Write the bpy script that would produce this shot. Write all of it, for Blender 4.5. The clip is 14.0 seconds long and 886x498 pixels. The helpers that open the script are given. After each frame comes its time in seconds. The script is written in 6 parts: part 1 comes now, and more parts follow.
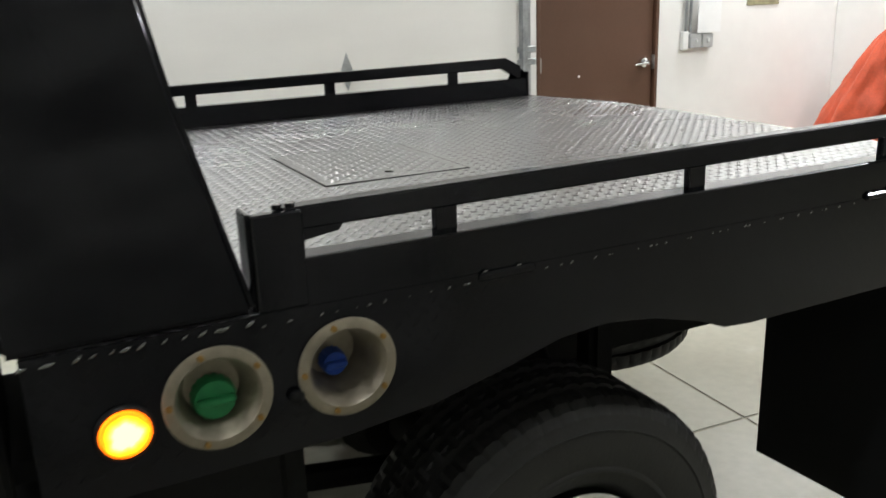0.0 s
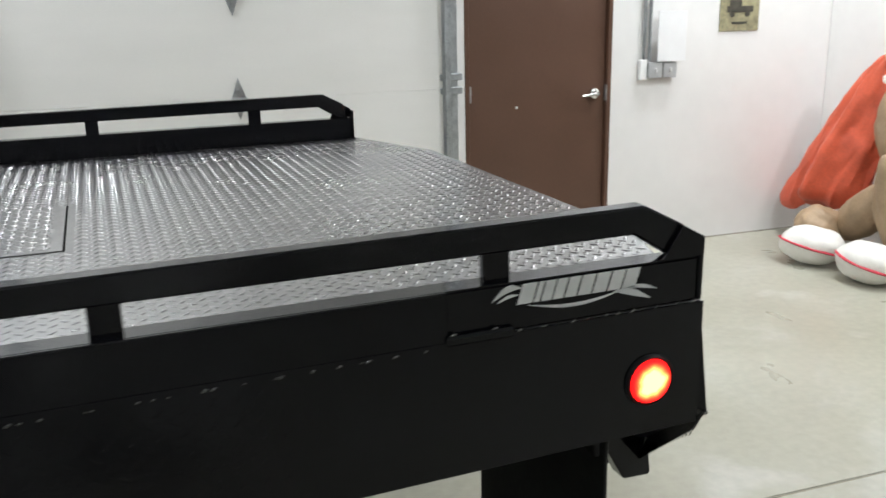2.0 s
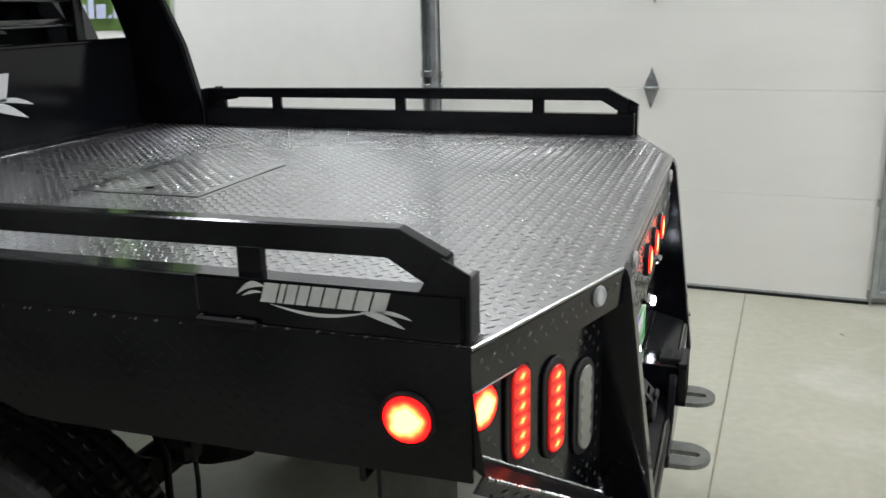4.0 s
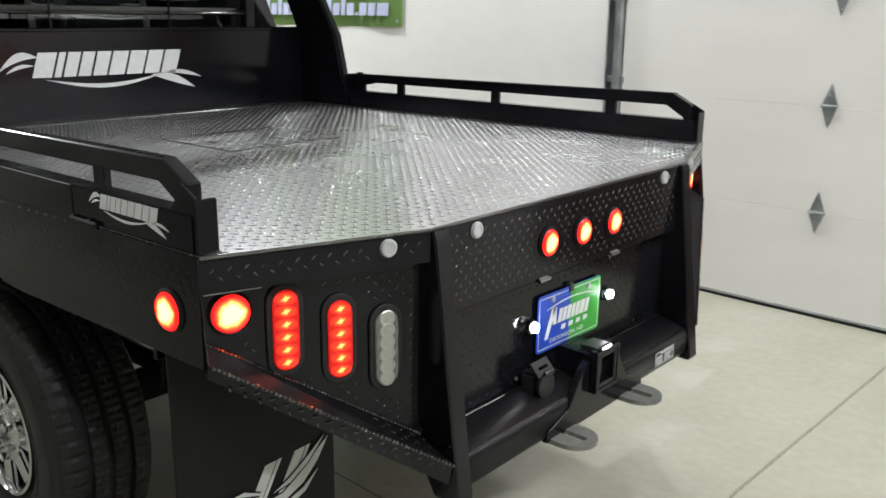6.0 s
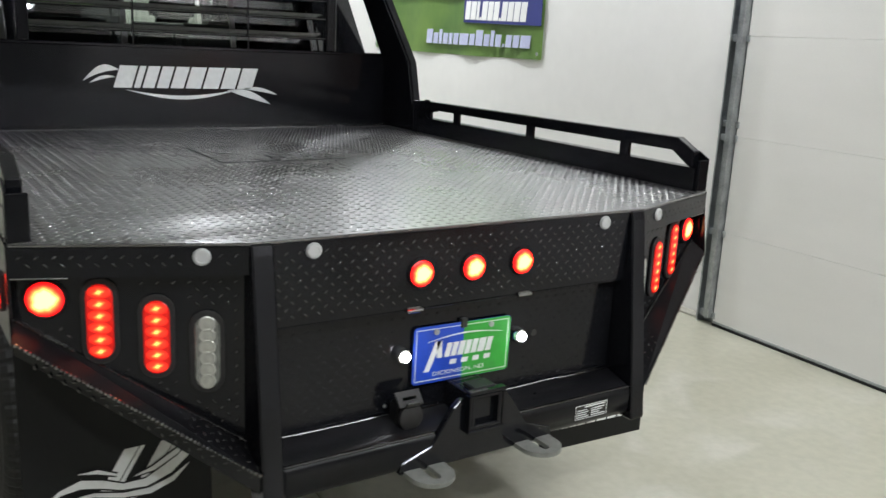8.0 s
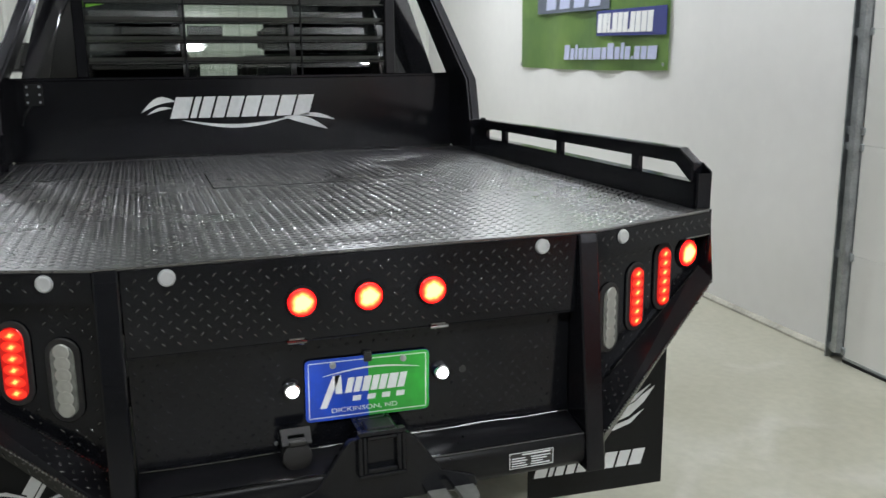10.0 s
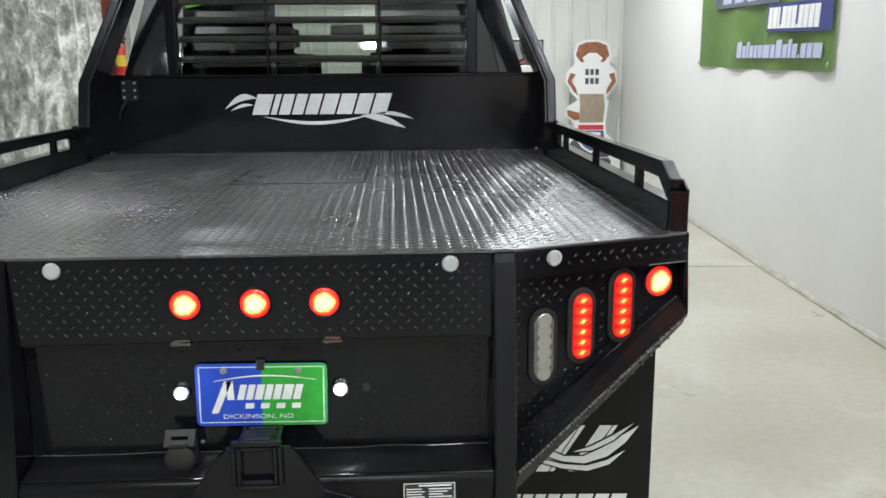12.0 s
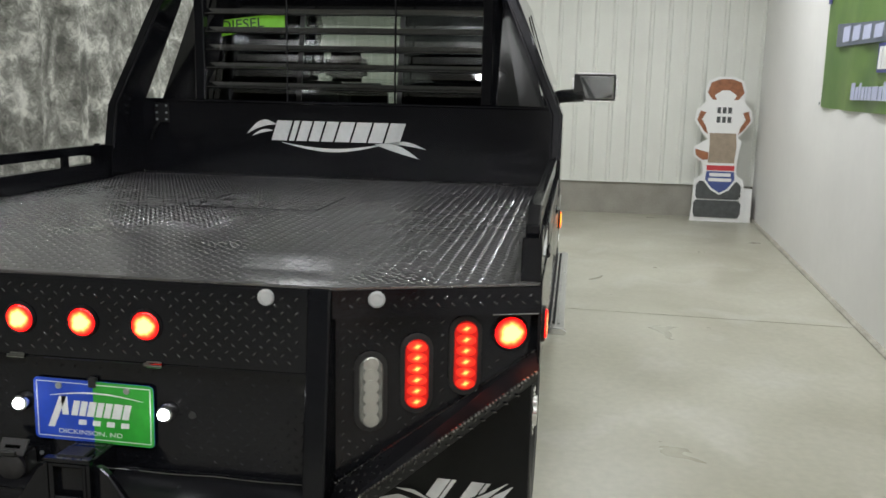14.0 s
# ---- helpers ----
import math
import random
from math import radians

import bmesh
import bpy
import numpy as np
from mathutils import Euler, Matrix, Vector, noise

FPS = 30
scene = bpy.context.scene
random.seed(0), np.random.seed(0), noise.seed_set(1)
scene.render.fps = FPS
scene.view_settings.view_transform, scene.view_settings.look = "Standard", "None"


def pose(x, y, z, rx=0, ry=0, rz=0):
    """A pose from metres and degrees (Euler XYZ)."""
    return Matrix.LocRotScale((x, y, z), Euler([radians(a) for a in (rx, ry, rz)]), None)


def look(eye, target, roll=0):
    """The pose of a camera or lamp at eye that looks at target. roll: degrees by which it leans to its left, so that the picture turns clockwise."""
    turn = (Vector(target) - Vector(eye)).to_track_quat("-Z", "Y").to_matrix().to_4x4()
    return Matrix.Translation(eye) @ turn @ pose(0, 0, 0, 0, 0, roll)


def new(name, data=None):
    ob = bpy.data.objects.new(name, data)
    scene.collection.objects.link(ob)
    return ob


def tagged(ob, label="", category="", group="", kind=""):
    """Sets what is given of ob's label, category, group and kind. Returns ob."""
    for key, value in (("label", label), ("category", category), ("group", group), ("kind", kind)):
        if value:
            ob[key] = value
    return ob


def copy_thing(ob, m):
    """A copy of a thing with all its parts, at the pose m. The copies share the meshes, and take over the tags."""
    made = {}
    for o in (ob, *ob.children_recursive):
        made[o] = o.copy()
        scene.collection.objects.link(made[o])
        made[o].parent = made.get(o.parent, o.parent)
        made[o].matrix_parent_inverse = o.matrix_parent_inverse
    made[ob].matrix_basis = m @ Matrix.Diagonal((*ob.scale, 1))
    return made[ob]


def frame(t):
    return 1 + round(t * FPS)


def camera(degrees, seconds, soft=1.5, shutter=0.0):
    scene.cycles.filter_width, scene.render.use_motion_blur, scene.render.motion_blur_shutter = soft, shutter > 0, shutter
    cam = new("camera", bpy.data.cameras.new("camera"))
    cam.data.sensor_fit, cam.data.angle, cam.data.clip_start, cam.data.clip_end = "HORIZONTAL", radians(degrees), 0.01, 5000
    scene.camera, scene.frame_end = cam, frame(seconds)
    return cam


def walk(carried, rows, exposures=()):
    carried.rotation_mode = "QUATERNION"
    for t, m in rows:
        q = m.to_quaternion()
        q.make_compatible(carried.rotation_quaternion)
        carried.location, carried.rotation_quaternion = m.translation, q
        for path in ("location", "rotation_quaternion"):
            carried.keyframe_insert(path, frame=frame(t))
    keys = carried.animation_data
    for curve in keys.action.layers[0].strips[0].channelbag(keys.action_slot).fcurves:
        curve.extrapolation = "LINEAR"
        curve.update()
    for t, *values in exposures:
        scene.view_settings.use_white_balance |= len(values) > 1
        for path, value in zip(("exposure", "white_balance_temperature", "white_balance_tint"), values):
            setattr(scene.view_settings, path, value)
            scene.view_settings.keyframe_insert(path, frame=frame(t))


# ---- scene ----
cam = camera(53.8, 14.0, shutter=0.4)
EXPOSURES = [(0, 0.22, 6500, 10), (0.5, 0.5, 6330, 10), (1, 0.34, 6290, 10), (1.5, 0.28, 6270, 10), (2, 0.18, 6250, 10), (2.5, 0.22, 6250, 10), (5, 0.04, 6420, 10), (5.5, -0.06, 6500, 10),
             (6, 0.34, 6440, 10), (6.5, 0.42, 6430, 10), (7, 0.38, 6400, 10), (8, 0.19, 6350, 10), (10.5, -0.04, 6230, 10), (11, 0.06, 6260, 10), (11.5, 0.1, 6260, 10), (12.5, 0.42, 6330, 10), (13, 0.3, 6360, 10),
             (13.5, -0.04, 6350, 10), (14, -0.14, 6480, 10)]
PATH = [
    (0, (-2.204, -2.248, 1.601), (-1.352, -0.531, 1.031), -2.0),
    (0.5, (-2.016, -2.124, 1.599), (-1.123, -0.421, 1.047), -1.8),
    (1, (-1.667, -2.174, 1.582), (-0.864, -0.432, 1.013), -1.5),
    (1.5, (-1.345, -2.209, 1.607), (-0.574, -0.448, 1.054), -0.6),
    (2, (-1.032, -2.131, 1.616), (-0.332, -0.337, 1.078), -1.2),
    (2.5, (-0.653, -2.161, 1.601), (-0.356, -0.262, 1.047), -3.4),
    (2.7, (-0.512, -2.169, 1.608), (-0.393, -0.246, 1.073), -2.6),
    (4.8, (0.554, -2.043, 1.621), (-0.309, -0.316, 1.102), -2.2),
    (5, (0.663, -2.02, 1.61), (-0.251, -0.314, 1.104), -2.0),
    (5.5, (0.995, -2.027, 1.594), (-0.046, -0.402, 1.071), -0.2),
    (6, (1.141, -1.891, 1.569), (-0.111, -0.42, 1.051), 0.6),
    (6.5, (1.281, -1.702, 1.577), (-0.057, -0.303, 1.074), 1.3),
    (7, (1.573, -1.586, 1.583), (0.104, -0.325, 1.081), 2.2),
    (7.5, (1.709, -1.45, 1.582), (0.108, -0.344, 1.118), 1.9),
    (8, (1.725, -1.252, 1.586), (0.11, -0.168, 1.122), 2.9),
    (8.2, (1.756, -1.165, 1.584), (0.114, -0.127, 1.108), 2.6),
    (10.3, (1.977, -0.327, 1.566), (0.098, 0.204, 1.132), 0.3),
    (10.5, (2.036, -0.231, 1.578), (0.137, 0.21, 1.131), 0.9),
    (11, (2.053, -0.058, 1.584), (0.108, 0.134, 1.162), 0.0),
    (11.5, (1.956, 0.131, 1.578), (0.013, 0.335, 1.15), 0.5),
    (12, (1.915, 0.319, 1.57), (-0.036, 0.426, 1.144), -0.4),
    (12.5, (1.967, 0.547, 1.581), (0.008, 0.535, 1.18), 0.4),
    (13, (1.926, 0.71, 1.581), (-0.023, 0.534, 1.166), 0.0),
    (13.5, (1.782, 0.871, 1.581), (-0.17, 0.674, 1.195), 0.5),
    (14, (1.797, 1.098, 1.578), (-0.149, 0.81, 1.217), 1.2),
]
walk(cam, [(t, look(eye, target, roll)) for t, eye, target, roll in PATH], EXPOSURES)

# ---- light ----
world = bpy.data.worlds.new("world")
scene.world = world
world.use_nodes = True
world.node_tree.nodes["Background"].inputs[0].default_value = (0.9, 0.95, 1.0, 1)
world.node_tree.nodes["Background"].inputs[1].default_value = 0.02

CEILING = 4.3
# unseen lights placed by reflections; (-2.3, -1.75), (-1.6, 2.3) added to brighten
LAMPS = [(-6.9, 1.6, 62), (-6.9, -1.7, 38), (-2.3, -1.75, 14), (-4.6, 2.3, 62), (-1.6, 2.3, 48), (2.95, 2.1, 54), (2.6, 0.1, 54), (2.95, -2.05, 62)]
for lx, ly, power in LAMPS:
    lamp = bpy.data.lights.new("high_bay_lamp", "AREA")
    lamp.shape, lamp.size, lamp.energy, lamp.color = "DISK", 0.22, power, (0.96, 0.985, 1.0)
    new("high_bay_lamp", lamp).matrix_world = pose(lx, ly, CEILING - 0.46)
    # added upward fill, no part of the fixture: lifts the ceiling and its reflections
    glow = bpy.data.lights.new("added_ceiling_fill", "AREA")
    glow.shape, glow.size, glow.energy, glow.color = "DISK", 0.5, power * 0.28, (0.96, 0.985, 1.0)
    new("added_ceiling_fill", glow).matrix_world = pose(lx, ly, CEILING - 0.4, 180)

# ---- materials ----


def mat(name, color, rough=0.5, metal=0.0, spread=0.0, scale=6.0, fine=60.0, bump=0.0, bump_scale=80.0, rough_spread=0.0, coat=0.0,
        second=None, each=0.0, stretch=(1, 1, 1), emit=0.0, glow=None, glass=0.0, spec=0.5, coat_rough=0.08, coat_ior=1.5, tint=None, detail=6):
    m = bpy.data.materials.new(name)
    m.use_nodes = True
    nt = m.node_tree
    n, link = nt.nodes, nt.links.new
    b = n["Principled BSDF"]
    b.inputs["Base Color"].default_value = (*color, 1)
    b.inputs["Roughness"].default_value = rough
    b.inputs["Metallic"].default_value = metal
    b.inputs["Specular IOR Level"].default_value = spec
    b.inputs["Coat Weight"].default_value = coat
    if tint:
        b.inputs["Specular Tint"].default_value = (*tint, 1)
    b.inputs["Coat Roughness"].default_value = coat_rough
    b.inputs["Coat IOR"].default_value = coat_ior
    b.inputs["Transmission Weight"].default_value = glass
    if emit:
        b.inputs["Emission Color"].default_value = (*(glow or color), 1)
        b.inputs["Emission Strength"].default_value = emit
    if spread or bump or rough_spread or each:
        co = n.new("ShaderNodeTexCoord")
        mp = n.new("ShaderNodeMapping")
        mp.inputs["Scale"].default_value = stretch
        link(co.outputs["Object"], mp.inputs["Vector"])
        big = n.new("ShaderNodeTexNoise")
        big.inputs["Scale"].default_value, big.inputs["Detail"].default_value = scale, detail
        small = n.new("ShaderNodeTexNoise")
        small.inputs["Scale"].default_value, small.inputs["Detail"].default_value = fine, min(4, detail)
        link(mp.outputs[0], big.inputs["Vector"])
        link(mp.outputs[0], small.inputs["Vector"])
        both = n.new("ShaderNodeMix")
        both.data_type = "FLOAT"
        both.inputs[0].default_value = 0.35
        link(big.outputs[0], both.inputs[2])
        link(small.outputs[0], both.inputs[3])
        if spread:
            ramp = n.new("ShaderNodeValToRGB")
            lo = second or tuple(c * (1 - spread) for c in color)
            hi = color if second else tuple(min(1, c * (1 + spread * 0.6)) for c in color)
            ramp.color_ramp.elements[0].position, ramp.color_ramp.elements[1].position = 0.32, 0.68
            ramp.color_ramp.elements[0].color, ramp.color_ramp.elements[1].color = (*lo, 1), (*hi, 1)
            link(both.outputs[0], ramp.inputs[0])
            link(ramp.outputs[0], b.inputs["Base Color"])
            if each:
                info = n.new("ShaderNodeObjectInfo")
                rng = n.new("ShaderNodeMapRange")
                rng.inputs[3].default_value, rng.inputs[4].default_value = 1 - each, 1 + each
                link(info.outputs["Random"], rng.inputs[0])
                hsv = n.new("ShaderNodeHueSaturation")
                link(rng.outputs[0], hsv.inputs["Value"])
                link(ramp.outputs[0], hsv.inputs["Color"])
                link(hsv.outputs[0], b.inputs["Base Color"])
        if rough_spread:
            rr = n.new("ShaderNodeMapRange")
            rr.inputs[1].default_value, rr.inputs[2].default_value = 0.3, 0.7
            rr.inputs[3].default_value, rr.inputs[4].default_value = max(0.02, rough - rough_spread), min(1, rough + rough_spread)
            link(both.outputs[0], rr.inputs[0])
            link(rr.outputs[0], b.inputs["Roughness"])
        if bump:
            bt = n.new("ShaderNodeTexNoise")
            bt.inputs["Scale"].default_value, bt.inputs["Detail"].default_value = bump_scale, 3
            link(mp.outputs[0], bt.inputs["Vector"])
            bp = n.new("ShaderNodeBump")
            bp.inputs["Strength"].default_value, bp.inputs["Distance"].default_value = bump, 0.004
            link(bt.outputs[0], bp.inputs["Height"])
            link(bp.outputs[0], b.inputs["Normal"])
    return m


BLACK = mat("satin_black_paint", (0.005, 0.0053, 0.0068), 0.13, spread=0.35, scale=3, bump=0.04, bump_scale=90, rough_spread=0.05, spec=0.32, tint=(0.95, 0.93, 1.0))
DECK = mat("dusty_black_deck_paint", (0.026, 0.0232, 0.03), 0.38, spread=0.45, scale=2.2, fine=35, rough_spread=0.06, second=(0.0152, 0.0136, 0.0176), spec=0.6, coat=1.0, coat_rough=0.2, coat_ior=2.4)
# lugs paler and shinier than the plate, to carry the deck's bright glints
DECKLUG = mat("glinting_deck_lugs", (0.036, 0.0335, 0.04), 0.3, spread=0.3, scale=4, rough_spread=0.05, spec=0.6, coat=1.0, coat_rough=0.13, coat_ior=2.65)
ROUGHBLACK = mat("rough_black_paint", (0.007, 0.007, 0.0082), 0.34, spread=0.35, scale=3, bump=0.06, bump_scale=90, rough_spread=0.08, spec=0.2)
LUG = mat("glossy_black_lugs", (0.004, 0.0042, 0.0052), 0.05, spread=0.2, scale=9, rough_spread=0.015, spec=0.9, coat=0.6, coat_rough=0.04)
LOUVRE = mat("glossy_black_louvre", (0.003, 0.0032, 0.004), 0.18, spread=0.2, scale=8, rough_spread=0.06, spec=0.6, coat=0.35, coat_rough=0.1, coat_ior=1.6)
RUBBER = mat("dusty_grommet_rubber", (0.0115, 0.0105, 0.0105), 0.65, spread=0.3, scale=30, bump=0.1, bump_scale=90)
WELD = mat("shiny_black_weld", (0.004, 0.0043, 0.0048), 0.1, spread=0.3, scale=40, spec=1.0, coat=1.0, coat_rough=0.07, coat_ior=2.4)
FLAP = mat("matt_black_rubber", (0.0072, 0.0074, 0.008), 0.5, spread=0.3, scale=5, bump=0.1, bump_scale=90, rough_spread=0.1, spec=0.22)
TYRE = mat("tyre_rubber", (0.0145, 0.0145, 0.0145), 0.55, spread=0.4, scale=9, bump=0.15, bump_scale=120, rough_spread=0.1)
UNDER = mat("dull_black_chassis", (0.014, 0.014, 0.0138), 0.7, spread=0.4, scale=8, bump=0.2, bump_scale=60, spec=0.12)
CABPAINT = mat("black_car_paint", (0.007, 0.007, 0.0085), 0.1, coat=0.3, spread=0.1, scale=2, rough_spread=0.03)
CHROME = mat("chrome", (0.75, 0.75, 0.76), 0.09, 1.0, rough_spread=0.04, scale=20)
ALLOY = mat("polished_alloy", (0.62, 0.62, 0.62), 0.22, 1.0, spread=0.15, scale=14, rough_spread=0.08)
STEEL = mat("galvanised_steel", (0.42, 0.44, 0.45), 0.42, 0.85, spread=0.3, scale=18, fine=90, bump=0.05, rough_spread=0.12)
BARE = mat("dull_bare_metal_cup", (0.33, 0.29, 0.225), 0.45, 0.6, spread=0.3, scale=22, bump=0.05, rough_spread=0.12)
BRASS = mat("brass_screw", (0.34, 0.2, 0.06), 0.4, 0.7, spread=0.2, scale=60)
GREENCAP = mat("green_plastic_cap", (0.02, 0.27, 0.09), 0.45, spread=0.15, scale=30, bump=0.05)
BLUECAP = mat("blue_plastic_cap", (0.01, 0.07, 0.42), 0.45, spread=0.15, scale=30, bump=0.05)
WHITEVINYL = mat("white_vinyl", (0.72, 0.73, 0.73), 0.45, spread=0.08, scale=30)
PLUGGREY = mat("grey_plastic_plug", (0.42, 0.425, 0.425), 0.4, spread=0.1, scale=40)
REDLENS = mat("lit_red_lens", (0.6, 0.01, 0.008), 0.2, emit=2.2, glow=(1.0, 0.006, 0.006))
REDLENS_DIM = mat("dim_red_lens", (0.45, 0.01, 0.006), 0.2, emit=0.3, glow=(1.0, 0.008, 0.006))
DIODE = [mat("red_diode_glow", (0.7, 0.04, 0.015), 0.25, emit=e, glow=(1.0, g, b)) for e, g, b in ((0.6, 0.008, 0.005), (1.3, 0.016, 0.006), (2.6, 0.05, 0.01), (3.6, 0.14, 0.025), (4.4, 0.3, 0.06))]
AMBERLENS = mat("lit_amber_lens", (0.8, 0.25, 0.01), 0.2, emit=2.6, glow=(1.0, 0.18, 0.003))
# lens glow graded by emission colour, outer ring first
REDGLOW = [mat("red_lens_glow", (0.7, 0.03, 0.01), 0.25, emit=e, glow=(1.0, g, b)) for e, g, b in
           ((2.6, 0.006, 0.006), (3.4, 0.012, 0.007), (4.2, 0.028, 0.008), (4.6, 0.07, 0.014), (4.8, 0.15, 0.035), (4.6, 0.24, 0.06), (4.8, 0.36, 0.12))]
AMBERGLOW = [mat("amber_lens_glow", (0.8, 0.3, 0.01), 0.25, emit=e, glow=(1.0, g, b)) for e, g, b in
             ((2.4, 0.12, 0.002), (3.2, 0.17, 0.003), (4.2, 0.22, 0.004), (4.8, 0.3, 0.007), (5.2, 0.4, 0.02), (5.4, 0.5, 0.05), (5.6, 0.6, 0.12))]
WHITELED = mat("lit_white_led", (0.9, 0.9, 0.95), 0.3, emit=42.0, glow=(0.95, 0.98, 1.0))
CLEARLENS = mat("clear_frosted_lens", (0.14, 0.143, 0.13), 0.22, spread=0.25, scale=60, coat=0.6)
REFLECTOR = mat("silver_led_reflector", (0.4, 0.4, 0.37), 0.3, 0.6)
GLASS = mat("tinted_sliding_glass", (0.52, 0.57, 0.52), 0.02, glass=1.0)
FRIT = mat("black_glass_border", (0.006, 0.0064, 0.0075), 0.03, spec=0.5)
PRIVACY = mat("privacy_tinted_glass", (0.06, 0.064, 0.068), 0.02, glass=1.0)
CLEARGLASS = mat("clear_windscreen_glass", (0.8, 0.83, 0.8), 0.02, glass=1.0)
CABIN = mat("dark_cabin_cloth", (0.012, 0.012, 0.013), 0.8, spread=0.3, scale=30, bump=0.2)
LIME = mat("lime_green_vinyl", (0.22, 0.62, 0.03), 0.4, spread=0.08, scale=20)
GAP = mat("dead_black_gap", (0.002, 0.002, 0.002), 1.0, spec=0.0)
LETTER = mat("black_vinyl", (0.012, 0.012, 0.012), 0.4)
PLATEBLUE = mat("plate_blue_print", (0.012, 0.06, 0.46), 0.35, spread=0.25, scale=9)
PLATEGREEN = mat("plate_green_print", (0.03, 0.33, 0.035), 0.35, spread=0.2, scale=9)
WALL = mat("white_wall_paint", (0.78, 0.77, 0.75), 0.55, spread=0.05, scale=1.2, fine=9, bump=0.05, bump_scale=45, rough_spread=0.1)
DOORWHITE = mat("white_garage_door_skin", (0.76, 0.75, 0.72), 0.45, spread=0.04, scale=1.5, bump=0.12, bump_scale=40, stretch=(1, 1, 4), rough_spread=0.08)
BROWN = mat("brown_door_paint", (0.105, 0.052, 0.032), 0.4, spread=0.12, scale=3, bump=0.04, rough_spread=0.08)
JOINT = mat("dark_joint_filler", (0.25, 0.228, 0.17), 0.8, spread=0.3, scale=20)
LIP = mat("pale_concrete_lip", (0.4, 0.38, 0.32), 0.6, spread=0.4, scale=5, bump=0.2, bump_scale=30)
KERB = mat("grey_concrete_base", (0.32, 0.305, 0.265), 0.7, spread=0.25, scale=3, bump=0.15, bump_scale=40)
SIDING = mat("white_metal_siding", (0.72, 0.73, 0.68), 0.42, spread=0.06, scale=2, rough_spread=0.08)
CEIL = mat("white_ceiling_liner", (0.82, 0.82, 0.8), 0.6, spread=0.05, scale=2, bump=0.05)
REDSTEEL = mat("red_oxide_steel", (0.2, 0.045, 0.025), 0.5, spread=0.25, scale=6, bump=0.08, rough_spread=0.1)
PLASTICWHITE = mat("white_plastic", (0.75, 0.75, 0.74), 0.4, spread=0.04, scale=12)
PAPER = mat("white_paper", (0.82, 0.82, 0.82), 0.8, spread=0.03, scale=10)
PHOTO = mat("faded_sepia_print", (0.42, 0.38, 0.22), 0.6, spread=0.5, scale=14, second=(0.16, 0.15, 0.09))
PHOTODARK = mat("dark_print_ink", (0.06, 0.055, 0.04), 0.6, spread=0.4, scale=30)
ORANGE = mat("orange_nylon", (0.62, 0.1, 0.045), 0.5, spread=0.25, scale=7, bump=0.5, bump_scale=11)
TAN = mat("tan_nylon", (0.36, 0.25, 0.15), 0.55, spread=0.25, scale=7, bump=0.5, bump_scale=10)
SHOEWHITE = mat("white_nylon", (0.75, 0.73, 0.68), 0.6, spread=0.1, scale=9, bump=0.3, bump_scale=14)
SHOERED = mat("red_nylon_band", (0.5, 0.03, 0.05), 0.55, spread=0.15, scale=9)
PALE = mat("pale_yellow_nylon", (0.7, 0.68, 0.42), 0.6, spread=0.1, scale=9)
BOARDWHITE = mat("white_card", (0.8, 0.8, 0.79), 0.5, spread=0.03, scale=8)
BOARDRUST = mat("rust_brown_print", (0.3, 0.11, 0.045), 0.5, spread=0.35, scale=16)
BOARDTAN = mat("tan_print", (0.33, 0.26, 0.19), 0.5, spread=0.2, scale=12)
BOARDDARK = mat("dark_grey_print", (0.07, 0.075, 0.075), 0.5, spread=0.4, scale=14)
BOARDBLUE = mat("blue_print", (0.05, 0.08, 0.26), 0.45, spread=0.15, scale=12)
BOARDRED = mat("red_print", (0.55, 0.04, 0.05), 0.45, spread=0.1, scale=12)
BANNERGREEN = mat("green_banner_vinyl", (0.32, 0.5, 0.13), 0.34, spread=0.45, scale=1.6, fine=5, second=(0.16, 0.31, 0.1), bump=0.15, bump_scale=4)
BANNERNAVY = mat("navy_banner_print", (0.03, 0.04, 0.2), 0.42, spread=0.12, scale=6)
BANNERSLATE = mat("slate_banner_print", (0.1, 0.12, 0.16), 0.42, spread=0.15, scale=6)
BANNERTEXT = mat("pale_lilac_print", (0.5, 0.53, 0.72), 0.42, spread=0.1, scale=30)
LAMPHOUSING = mat("lamp_housing_white", (0.7, 0.7, 0.7), 0.4, spread=0.03, scale=9)
DIFFUSER = mat("lit_lamp_diffuser", (0.9, 0.9, 0.9), 0.3, emit=9.0, glow=(0.96, 0.985, 1.0))
REDCAN = mat("red_cylinder_enamel", (0.45, 0.02, 0.015), 0.3, spread=0.1, scale=20)
YELLOW = mat("yellow_label", (0.6, 0.42, 0.03), 0.5, spread=0.1, scale=20)


